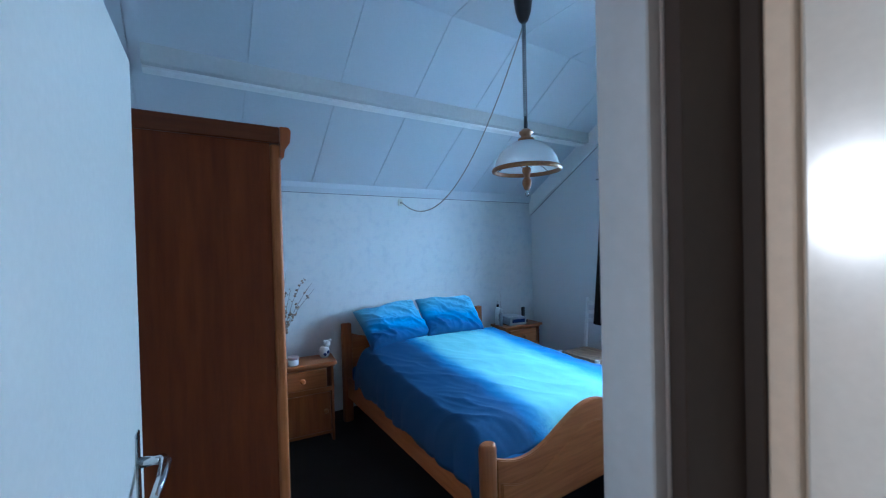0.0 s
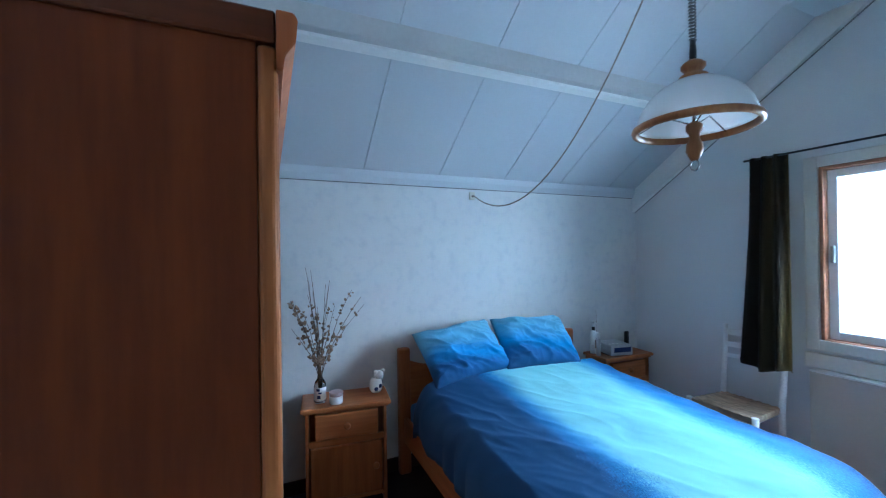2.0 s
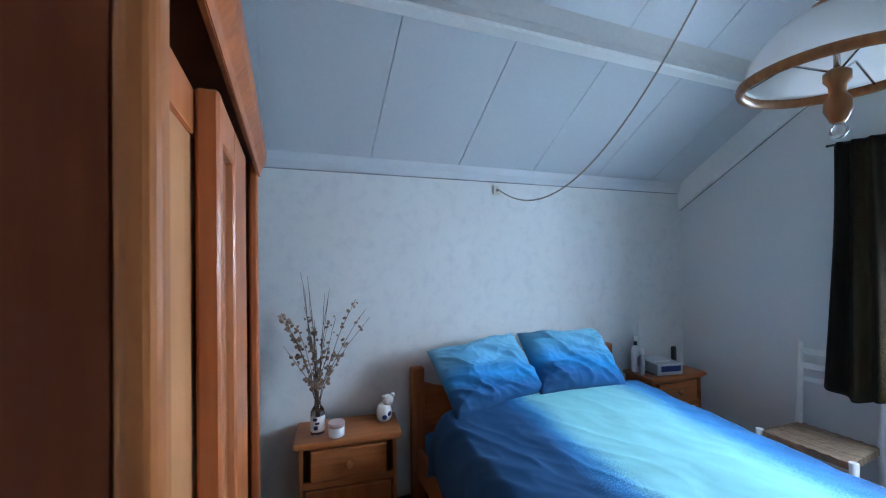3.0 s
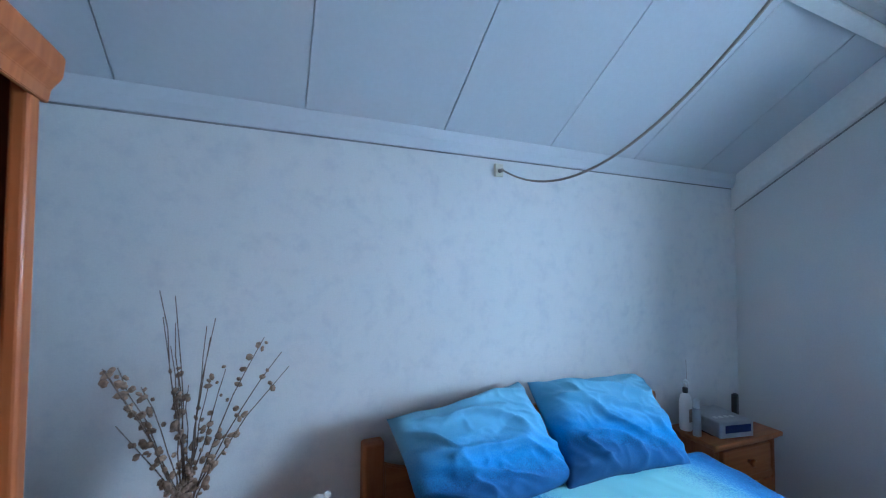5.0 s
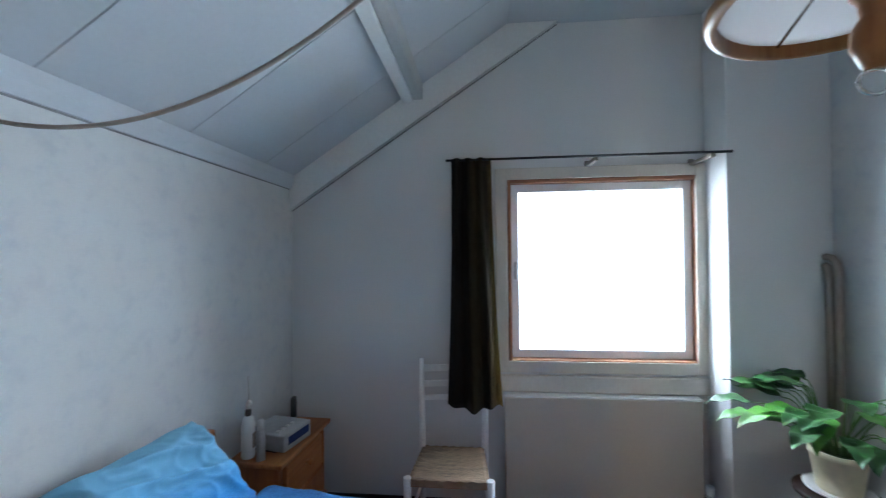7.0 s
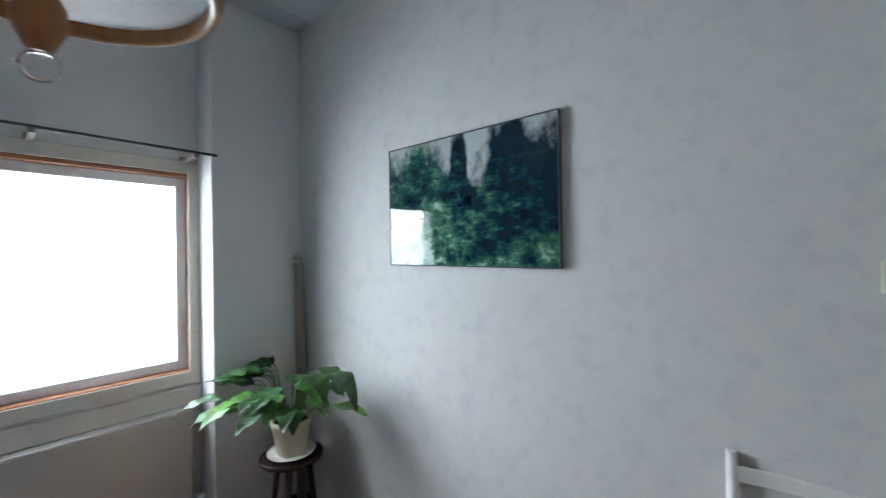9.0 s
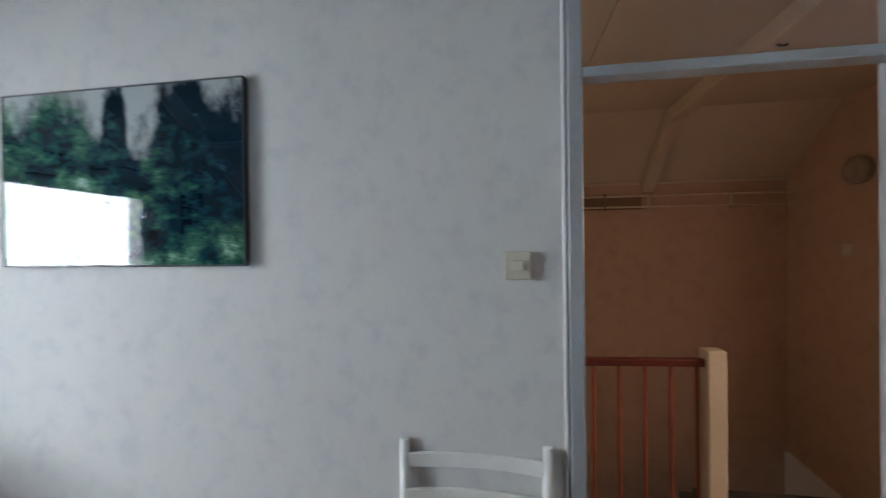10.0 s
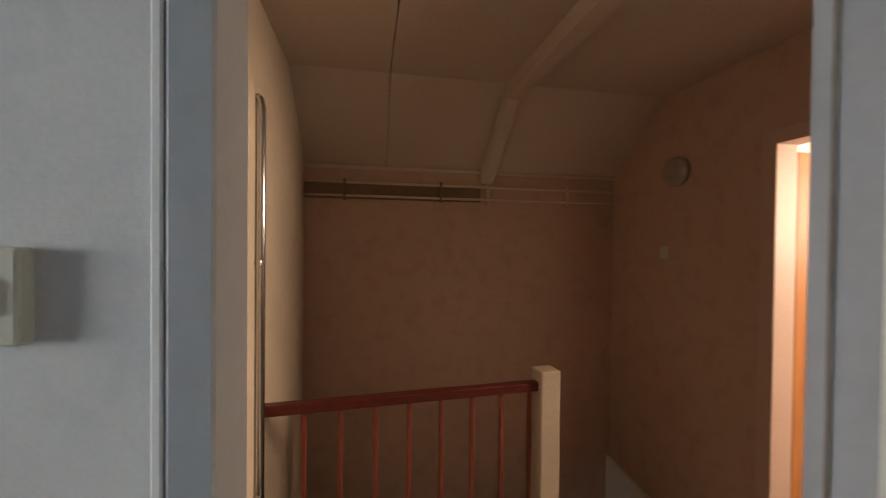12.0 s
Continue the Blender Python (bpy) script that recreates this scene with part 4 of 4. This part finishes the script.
bb = bmesh.new()
tw = thing("dried_twigs", 0.022, 3.80, NH + 0.012, 0, "bunch of dry twigs with brown seed pods in the vase", "dried flowers")
rng = random.Random(5)
for k in range(20):
    az = rng.uniform(0, 2 * math.pi)
    lean = rng.uniform(0.10, 0.62) if k < 13 else rng.uniform(0.02, 0.16)
    L = rng.uniform(0.42, 0.66) if k < 13 else rng.uniform(0.62, 0.78)
    dx, dy = math.cos(az) * lean, math.sin(az) * lean * 0.45
    pts = [(0, 0, 0.0), (dx * 0.02, dy * 0.02, 0.15)]
    for s in range(1, 7):
        f = s / 6
        pts.append((dx * L * f * (0.6 + 0.4 * f) * 0.8 + rng.uniform(-0.006, 0.006), dy * L * f * 0.8 + rng.uniform(-0.006, 0.006), 0.15 + (L - 0.08) * f * (1 - 0.25 * lean)))
    st = part("twig", bm_tube(pts, [0.0024] * 2 + [0.0022 - 0.0002 * s for s in range(6)], 5), M_TWIG, tw)
    if k < 13:
        for q in range(rng.randint(14, 22)):
            f = (0.16 + 0.84 * rng.random() ** 1.35) * 5.99 + 1
            i0 = int(f)
            a, c = Vector(pts[i0]), Vector(pts[min(i0 + 1, 7)])
            p = a.lerp(c, f - i0) + Vector((rng.uniform(-0.014, 0.014), rng.uniform(-0.014, 0.014), rng.uniform(-0.01, 0.012)))
            r = rng.uniform(0.005, 0.0115)
            m = Matrix.Translation(p) @ Euler((rng.uniform(0, 3), rng.uniform(0, 3), 0)).to_matrix().to_4x4() @ Matrix.Diagonal((r, r * 0.8, r * 1.7, 1))
            bmesh.ops.create_icosphere(bb, subdivisions=1, radius=1.0, matrix=m)

tagged(part("pod_cluster", bb, M_BUD, tw, "brown papery seed pods"), kind="stuff")

jar = thing("cream_jar", 0.108, 3.735, NH, 0, "small white cosmetic jar with a silver-pink lid", "jar")
part("jar_body", bm_lathe([(0.036, 0), (0.040, 0.005), (0.040, 0.045), (0.037, 0.048)], 28), M_CERAMIC, jar)
part("lid", bm_lathe([(0.041, 0.048), (0.041, 0.066), (0.039, 0.070)], 28), M_LID, jar, "silver-pink screw lid")
fig = bm_lathe([(0.030, 0), (0.042, 0.02), (0.044, 0.05), (0.034, 0.08), (0.026, 0.088)], 20)
bmesh.ops.create_icosphere(fig, subdivisions=2, radius=0.032, matrix=pose(0.018, -0.01, 0.108))
bmesh.ops.create_icosphere(fig, subdivisions=2, radius=0.013, matrix=pose(0.048, -0.016, 0.130))
bmesh.ops.create_icosphere(fig, subdivisions=2, radius=0.013, matrix=pose(-0.010, -0.016, 0.132))
for f in fig.faces:
    f.smooth = True
cat = thing("ceramic_figure", 0.375, 3.82, NH, 20, "white ceramic ornament with dark blue glaze spots", "ornament")
part("figure", fig, M_CERAMIC, cat)
for ang, z in ((-80, 0.045), (-120, 0.03), (-30, 0.06)):
    part("glaze_spot", bm_lathe([(0.014, 0), (0.010, 0.003), (0.002, 0.004)], 12), M_BLUEINK, cat, "dark blue glaze spot").matrix_basis = pose(0.042 * math.cos(radians(ang)), 0.042 * math.sin(radians(ang)), z, 90, 0, ang + 90)

radio = thing("clock_radio", 2.50, 3.825, NH, -12, "silver clock radio with a dark display", "clock radio")
part("case", bm_box(-0.105, -0.115, 0.006, 0.105, 0.115, 0.090, 0.008, seg=2), M_SILVER, radio)
part("display", bm_box(-0.075, -0.1175, 0.034, 0.085, -0.1145, 0.074, 0.001), M_BLUEINK, radio, "dark blue display window")
for k in range(4):
    part("button", bm_box(-0.08 + k * 0.035, -0.06, 0.090, -0.06 + k * 0.035, -0.04, 0.095, 0.002), M_WHITEPLASTIC, radio)
for sx in (-0.09, 0.09):
    part("foot", bm_box(sx - 0.01, -0.06, 0, sx + 0.01, 0.06, 0.006), M_BLACK, radio)
part("aerial", bm_tube([(-0.09, 0.105, 0.089), (-0.095, 0.110, 0.36)], 0.0013, 6), M_CORD, radio)
bot = thing("lotion_bottle", 2.345, 3.90, NH, 0, "white plastic bottle with a black cap", "bottle")
part("bottle_body", bm_lathe([(0.028, 0), (0.031, 0.006), (0.031, 0.15), (0.024, 0.185), (0.013, 0.20)], 20), M_WHITEPLASTIC, bot)
part("cap", bm_lathe([(0.014, 0.20), (0.014, 0.225), (0.010, 0.23)], 16), M_BLACK, bot, "black cap")
part("pump", bm_tube([(0, 0, 0.231), (0, 0, 0.262), (-0.004, -0.006, 0.268), (-0.016, -0.028, 0.262)], [0.007, 0.010, 0.009, 0.006], 10), M_WHITEPLASTIC, bot, "white pump nozzle")
part("label_band", bm_box(-0.016, -0.0335, 0.05, 0.016, -0.030, 0.12, 0.001), M_CORD, bot, "faded label")
ph = thing("cordless_phone", 2.665, 3.83, NH, 10, "black cordless handset standing in its cradle", "telephone")
part("cradle", bm_box(-0.035, -0.04, 0, 0.035, 0.04, 0.03, 0.008, seg=2), M_BLACK, ph)
part("handset", bm_box(-0.022, -0.014, 0.03, 0.022, 0.014, 0.175, 0.010, seg=2), M_BLACK, ph)
spray = thing("spray_can", 2.325, 3.955 - 0.13, NH, 0, "slim pale grey spray can", "spray can")
part("can", bm_lathe([(0.019, 0), (0.020, 0.004), (0.020, 0.13), (0.015, 0.145)], 18), M_SILVER, spray)
part("cap", bm_lathe([(0.015, 0.145), (0.015, 0.185), (0.012, 0.19)], 18), M_WHITEPLASTIC, spray)


# ---- chairs ----
def ladder_chair(x, y, rz, label, H=0.975):
    """White ladder-back chair; the sitter faces -y in its own axes."""
    c = thing("chair", x, y, 0, rz, label, "chair", "white ladder-back chairs")
    hw, sd, sh = 0.185, 0.36, 0.465
    for sx in (-1, 1):
        part("back_leg", bm_tube([(sx * hw, 0.0, 0.0), (sx * hw, -0.012, sh), (sx * (hw + 0.004), 0.02, 0.72), (sx * (hw + 0.010), 0.055, H)], [0.016, 0.019, 0.017, 0.013], 10), M_CHAIR, c)
        part("front_leg", bm_tube([(sx * (hw + 0.025), -sd, 0.0), (sx * (hw + 0.025), -sd, sh + 0.022)], [0.015, 0.020], 10), M_CHAIR, c)
        part("side_rung", bm_tube([(sx * (hw + 0.02), -sd, 0.27), (sx * hw, -0.008, 0.27)], 0.010, 8), M_CHAIR, c)
        part("side_rung", bm_tube([(sx * (hw + 0.02), -sd, 0.15), (sx * hw, -0.004, 0.15)], 0.010, 8), M_CHAIR, c)
    part("front_rung", bm_tube([(-hw - 0.02, -sd, 0.22), (hw + 0.02, -sd, 0.22)], 0.010, 8), M_CHAIR, c)
    part("back_rung", bm_tube([(-hw, -0.006, 0.25), (hw, -0.006, 0.25)], 0.010, 8), M_CHAIR, c)
    for z, hgt, yy in ((H - 0.055, 0.040, 0.045), (H - 0.145, 0.036, 0.032), (H - 0.225, 0.030, 0.021)):
        pts = [(hw * (-1 + 2 * i / 10), yy + 0.022 * (1 - (-1 + 2 * i / 10) ** 2)) for i in range(11)]
        poly = [(px, py - 0.006) for px, py in pts] + [(px, py + 0.006) for px, py in pts[::-1]]
        part("back_slat", bm_prism(poly, "z", z - hgt / 2, z + hgt / 2, bevel=0.002), M_CHAIR, c)
    seat = bmesh.new()
    n = 14
    grid = {}
    for lay in (0, 1):
        for i in range(n + 1):
            for j in range(n + 1):
                a, q = -1 + 2 * i / n, j / n
                w = hw + 0.026 * q - 0.004
                dip = 0.014 * (1 - a * a) * math.sin(math.pi * q)
                ridge = 0.003 * (1 if (i + j) % 2 else -1) if lay else 0
                grid[lay, i, j] = seat.verts.new((a * w, -0.01 - q * (sd - 0.004), sh + (0.014 - dip + ridge if lay else -0.022)))
    for i in range(n):
        for j in range(n):
            seat.faces.new([grid[1, i, j], grid[1, i + 1, j], grid[1, i + 1, j + 1], grid[1, i, j + 1]]).smooth = True
            seat.faces.new([grid[0, i, j], grid[0, i, j + 1], grid[0, i + 1, j + 1], grid[0, i + 1, j]])
    for i in range(n):
        seat.faces.new([grid[0, i, 0], grid[0, i + 1, 0], grid[1, i + 1, 0], grid[1, i, 0]])
        seat.faces.new([grid[0, i, n], grid[1, i, n], grid[1, i + 1, n], grid[0, i + 1, n]])
        seat.faces.new([grid[0, 0, i], grid[1, 0, i], grid[1, 0, i + 1], grid[0, 0, i + 1]])
        seat.faces.new([grid[0, n, i], grid[0, n, i + 1], grid[1, n, i + 1], grid[1, n, i]])
    part("seat", seat, M_RUSH, c, "woven rush seat")
    return c


ladder_chair(2.868, 2.945, -90, "white ladder-back chair with a rush seat under the curtain")
ladder_chair(0.354, 0.990, 180, "white ladder-back chair standing against the papered wall", 1.06)

# ---- curtain and rod ----
rod = thing("curtain_rod", 0, 0, 0, 0, "thin black curtain rod above the window", "curtain rod")
RODA, RODB = Vector((2.770, 1.431, 2.149)), Vector((2.872, 2.966, 2.172))
part("rod", bm_tube([RODA, RODB], 0.007, 8), M_BLACK, rod)
for f in (0.06, 0.45, 0.965):
    p = RODA.lerp(RODB, f)
    part("bracket", bm_box(p.x - 0.008, p.y - 0.012, p.z - 0.028, XE - 0.001, p.y + 0.012, p.z - 0.008, 0.002), M_VENT, rod, "small grey bracket")
    part("bracket_plate", bm_box(XE - 0.010, p.y - 0.016, p.z - 0.050, XE - 0.0005, p.y + 0.016, p.z + 0.012, 0.002), M_VENT, rod)
for p in (RODA, RODB):
    part("finial", bm_lathe([(0.004, -0.008), (0.011, 0.0), (0.004, 0.008)], 12, at=p), M_BLACK, rod)

bm = bmesh.new()
n, nz = 90, 24
rows = []
for j in range(nz + 1):
    f = j / nz
    z = 0.740 + 1.44 * f
    row = []
    for i in range(n + 1):
        u = i / n
        wid = 0.235 + 0.075 * (1 - f) - 0.02 * math.sin(math.pi * f)
        y = 2.825 + (u - 0.5) * wid - 0.012 * (1 - f)
        amp = 0.030 * (1 - 0.4 * f)
        xx = 2.868 - 0.105 * (1 - f) ** 1.3 + amp * math.sin(u * 2 * math.pi * 3.2 + 0.7 * math.sin(3 * f + u * 4)) + 0.010 * noise.noise(Vector((u * 5, f * 2, 1)))
        row.append(bm.verts.new((xx, y, z + (0.018 * math.sin(u * 7 + 1) if j == 0 else 0))))
    rows.append(row)
for a, b in zip(rows, rows[1:]):
    for i in range(n):
        bm.faces.new((a[i], a[i + 1], b[i + 1], b[i])).smooth = True
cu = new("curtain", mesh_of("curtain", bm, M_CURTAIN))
so = cu.modifiers.new("thickness", "SOLIDIFY")
so.thickness, so.offset = 0.004, 0.0
tagged(cu, "dark olive pleated curtain pushed to one side of the window", "curtain")

# ---- radiator ----
ra = thing("radiator", 2.955, 2.075, 0, 0, "flat beige panel radiator under the window", "radiator")
part("panel", bm_box(-0.035, -0.56, 0.12, -0.012, 0.565, 0.752, 0.006, seg=2), M_RAD, ra)
part("back_panel", bm_box(0.008, -0.555, 0.13, 0.020, 0.560, 0.747), M_RAD, ra)
part("top_grille", bm_box(-0.037, -0.56, 0.753, 0.03, 0.565, 0.765, 0.002), M_TRIM, ra, "white top edge")
for y in (-0.4, 0.4):
    part("bracket", bm_box(0.0205, y - 0.015, 0.2, 0.0445, y + 0.015, 0.6), M_RAD, ra)
val = bm_tube([(-0.01, -0.56, 0.20), (-0.01, -0.585, 0.20), (-0.01, -0.60, 0.205)], 0.011, 10)
part("valve_pipe", val, M_CHROME, ra)
part("valve_knob", bm_lathe([(0.018, 0.0), (0.022, 0.008), (0.022, 0.045), (0.017, 0.052)], 16, at=(-0.01, -0.605, 0.21)), M_WHITEPLASTIC, ra, "white valve knob")
part("feed_pipe", bm_tube([(-0.01, -0.605, 0.0), (-0.01, -0.605, 0.212)], 0.009, 10), M_TRIM, ra)
ri = thing("riser_pipe", 2.760, 0.968, 0, 0, "beige heating pipe rising in the corner", "pipe")
part("pipe", bm_tube([(0, 0, 0), (0, 0, 1.46), (0.002, 0.002, 1.50), (0.012, 0.0, 1.53), (0.024, 0.0, 1.535)], 0.017, 10), M_CORD, ri)
part("pipe", bm_tube([(-0.05, 0, 0), (-0.05, 0, 1.52), (-0.045, 0.002, 1.55), (-0.02, 0.0, 1.575), (0.024, 0.0, 1.58)], 0.017, 10), M_CORD, ri)

# ---- plant in the corner ----
st = thing("plant_stand", 2.50, 1.16, 0, 0, "low dark-stained wooden plant stand in the corner", "plant stand")
part("tabletop", bm_lathe([(0.15, 0.485), (0.165, 0.49), (0.165, 0.505), (0.155, 0.51)], 32), M_DARKWOOD, st)
for k in range(3):
    a = 2 * math.pi * k / 3 + 0.4
    part("leg", bm_tube([(0.09 * math.cos(a), 0.09 * math.sin(a), 0.486), (0.15 * math.cos(a), 0.15 * math.sin(a), 0.0)], [0.018, 0.013], 10), M_DARKWOOD, st)
part("shelf", bm_lathe([(0.105, 0.15), (0.108, 0.155), (0.108, 0.165)], 28), M_DARKWOOD, st)
pot = thing("flower_pot", 2.50, 1.16, 0.51, 0, "cream glazed flower pot on a white saucer", "flower pot")
part("saucer", bm_lathe([(0.095, 0), (0.125, 0.012), (0.128, 0.02), (0.118, 0.018), (0.09, 0.010)], 32), M_CERAMIC, pot, "white saucer")
part("pot", bm_lathe([(0.075, 0.012), (0.080, 0.02), (0.100, 0.165), (0.106, 0.168), (0.106, 0.195), (0.098, 0.195), (0.094, 0.16)], 32), M_POT, pot)
part("soil", bm_lathe([(0.0935, 0.155), (0.0935, 0.172), (0.05, 0.178), (0.002, 0.176)], 24), M_SOIL, pot)
pl = thing("houseplant", 2.50, 1.16, 0.68, 0, "leafy green houseplant with broad drooping leaves", "houseplant")
rng = random.Random(11)


def leaf(base, az, reach, rise, droop, L, W, stalk_mat, leaf_mat):
    """An arching stalk that ends in a broad pointed leaf."""
    d, side = Vector((math.cos(az), math.sin(az), 0)), Vector((-math.sin(az), math.cos(az), 0))
    pts = [base + d * (reach * s) + Vector((0, 0, rise * math.sin(s * math.pi * 0.55))) for s in [i / 6 for i in range(7)]]
    part("stalk", bm_tube(pts, [0.004, 0.0038, 0.0035, 0.0032, 0.003, 0.0028, 0.0025], 6), stalk_mat, pl)
    bm = bmesh.new()
    n, rows = 12, []
    tip = pts[-1]
    for i in range(n + 1):
        s = i / n
        wid = W * (math.sin(math.pi * min(1, s ** 0.75)) ** 0.8) * (1 - 0.25 * s) + 0.0008
        c = tip + d * (L * s * (1 - 0.25 * droop * s)) + Vector((0, 0, 0.22 * L * s - droop * L * 0.9 * s * s))
        row = []
        for j in range(7):
            t = -1 + j / 3
            row.append(bm.verts.new(c + side * (wid * t) + Vector((0, 0, 0.22 * wid * abs(t) + 0.006 * math.sin(s * 14 + t * 2)))))
        rows.append(row)
    for a, b in zip(rows, rows[1:]):
        for j in range(6):
            bm.faces.new((a[j], a[j + 1], b[j + 1], b[j])).smooth = True
    part("leaf", bm, leaf_mat, pl)


for k in range(26):
    az = radians(15 + 185 * ((k * 0.618) % 1.0)) + rng.uniform(-0.12, 0.12)
    out = rng.uniform(0.15, 1.0) * (0.55 if math.cos(az) > 0.3 else 1.0)
    leaf(Vector((0.04 * math.cos(az), 0.04 * math.sin(az), 0.0)), az, 0.05 + 0.22 * out, 0.31 - 0.15 * out + rng.uniform(-0.05, 0.03), rng.uniform(0.25, 0.60) * (0.5 + 0.5 * out), rng.uniform(0.17, 0.25), rng.uniform(0.048, 0.068), M_STALK, M_LEAF if k % 4 else M_YOUNGLEAF)
for az, reach, rise, droop, size in ((182, 0.38, 0.34, 0.9, 0.24), (170, 0.30, 0.33, 0.7, 0.22), (188, 0.24, 0.33, 0.8, 0.22), (100, 0.28, 0.20, 0.5, 0.24), (74, 0.32, 0.20, 0.40, 0.22), (128, 0.14, 0.20, 0.9, 0.20)):
    leaf(Vector((0.0, 0.0, 0.0)), radians(az), reach, rise, droop, size, 0.058, M_STALK, M_YOUNGLEAF if az in (100, 128) else M_LEAF)

# ---- picture, switch ----
pic = thing("framed_picture", 1.466, YS, 1.545, 0, "glazed forest photograph in a thin black frame", "picture")
PW, PH = 0.442, 0.565
b = bm_box(-PW, 0.001, 0, -PW + 0.005, 0.024, PH, 0.002)
bm_box(PW - 0.005, 0.001, 0, PW, 0.024, PH, 0.002, b)
bm_box(-PW + 0.005, 0.001, 0, PW - 0.005, 0.024, 0.005, 0.002, b)
bm_box(-PW + 0.005, 0.001, PH - 0.005, PW - 0.005, 0.024, PH, 0.002, b)
part("frame_moulding", b, M_FRAME, pic, "thin dark metal frame")
part("print", bm_box(-PW + 0.005, 0.004, 0.005, PW - 0.005, 0.020, PH - 0.005), M_PHOTO, pic, "glossy green forest print")
sw = thing("light_switch", 0.232, YS, 1.505, 0, "ivory plastic light switch beside the door", "light switch")
part("plate", bm_box(-0.035, 0.0005, 0, 0.035, 0.018, 0.076, 0.003, seg=2), M_IVORY, sw)
part("rocker", bm_box(-0.016, 0.0185, 0.024, 0.016, 0.025, 0.052, 0.003, seg=2), M_IVORY, sw)

# ---- pendant lamp and its flex ----
LX, LY = 1.158, 2.208
lamp = thing("pendant_lamp", LX, LY, 0, 0, "rise-and-fall pendant lamp with an opal glass dome and oak rim", "pendant lamp")
part("ceiling_rose", bm_lathe([(0.052, ZF - 0.001), (0.055, ZF - 0.03), (0.045, ZF - 0.10), (0.028, ZF - 0.15), (0.012, ZF - 0.165)], 24), M_DARKPLASTIC, lamp, "dark brown spring housing")
coil = []
zt, zb = ZF - 0.165, 2.310
for i in range(520):
    f = i / 519
    a = f * 2 * math.pi * 46
    coil.append((0.010 * math.cos(a), 0.010 * math.sin(a), zt + (zb - zt) * f))
part("coiled_flex", bm_tube(coil, 0.0035, 5), M_COIL, lamp, "grey coiled flex")
part("flex_sleeve", bm_lathe([(0.011, 2.235), (0.012, 2.270), (0.009, 2.315)], 14), M_BLACK, lamp)
part("neck", bm_lathe([(0.046, 2.160), (0.050, 2.170), (0.046, 2.183), (0.030, 2.192), (0.030, 2.202), (0.040, 2.212), (0.040, 2.223), (0.030, 2.232), (0.018, 2.240)], 28), M_LAMPWOOD, lamp, "turned oak neck")
dome = [(0.040, 2.168), (0.075, 2.160), (0.115, 2.138), (0.150, 2.105), (0.175, 2.065), (0.188, 2.025), (0.191, 2.005)]
part("shade", bm_lathe(dome + [(r - 0.004, z - 0.002) for r, z in dome[::-1]], 48, close=False), M_OPAL, lamp, "white opal glass dome")
rimp = [(0.186, 2.008), (0.194, 2.012), (0.203, 2.008), (0.206, 1.998), (0.203, 1.988), (0.194, 1.984), (0.186, 1.988), (0.186, 2.008)]
part("rim", bm_lathe(rimp, 48, close=False), M_LAMPWOOD, lamp, "oak rim")
part("stem", bm_tube([(0, 0, 2.165), (0, 0, 2.010)], 0.007, 10), M_CHROME, lamp)
part("pull_knob", bm_lathe([(0.014, 2.015), (0.027, 2.005), (0.027, 1.985), (0.018, 1.972), (0.016, 1.954), (0.026, 1.936), (0.028, 1.910), (0.020, 1.892), (0.016, 1.882), (0.010, 1.876)], 22), M_LAMPWOOD, lamp, "turned oak pull")
loop = [(0.005 * math.cos(2 * math.pi * k / 20), 0.019 * math.cos(2 * math.pi * k / 20), 1.859 + 0.019 * math.sin(2 * math.pi * k / 20)) for k in range(21)]
part("pull_ring", bm_tube(loop, 0.0030, 6), M_CHROME, lamp, "small metal ring")
for k in range(3):
    a = 2 * math.pi * k / 3
    part("arm", bm_tube([(0.012 * math.cos(a), 0.012 * math.sin(a), 2.010), (0.09 * math.cos(a), 0.09 * math.sin(a), 2.050), (0.184 * math.cos(a), 0.184 * math.sin(a), 2.004)], 0.003, 6), M_CHROME, lamp)

hook = thing("cable_outlet", 1.205, YN, 1.985, 0, "small beige cable outlet under the moulding", "outlet")
part("plate", bm_box(-0.026, -0.016, -0.028, 0.022, -0.0005, 0.034, 0.004), M_IVORY, hook)
part("gland", bm_tube([(0, -0.014, 0), (0.004, -0.035, 0)], [0.011, 0.008], 10), M_CORD, hook)
flex = thing("lamp_flex", 0, 0, 0, 0, "loose beige flex slung from the outlet to the lamp", "cable")
A, C = Vector((1.209, YN - 0.034, 1.985)), Vector((1.245, 2.245, ZF - 0.02))
pts = []
for i in range(41):
    f = i / 40
    p = A.lerp(C, f)
    p.z -= 2.0 * f * (1 - f)
    pts.append(p)
part("flex", bm_tube(pts, 0.0045, 6), M_CORD, flex)
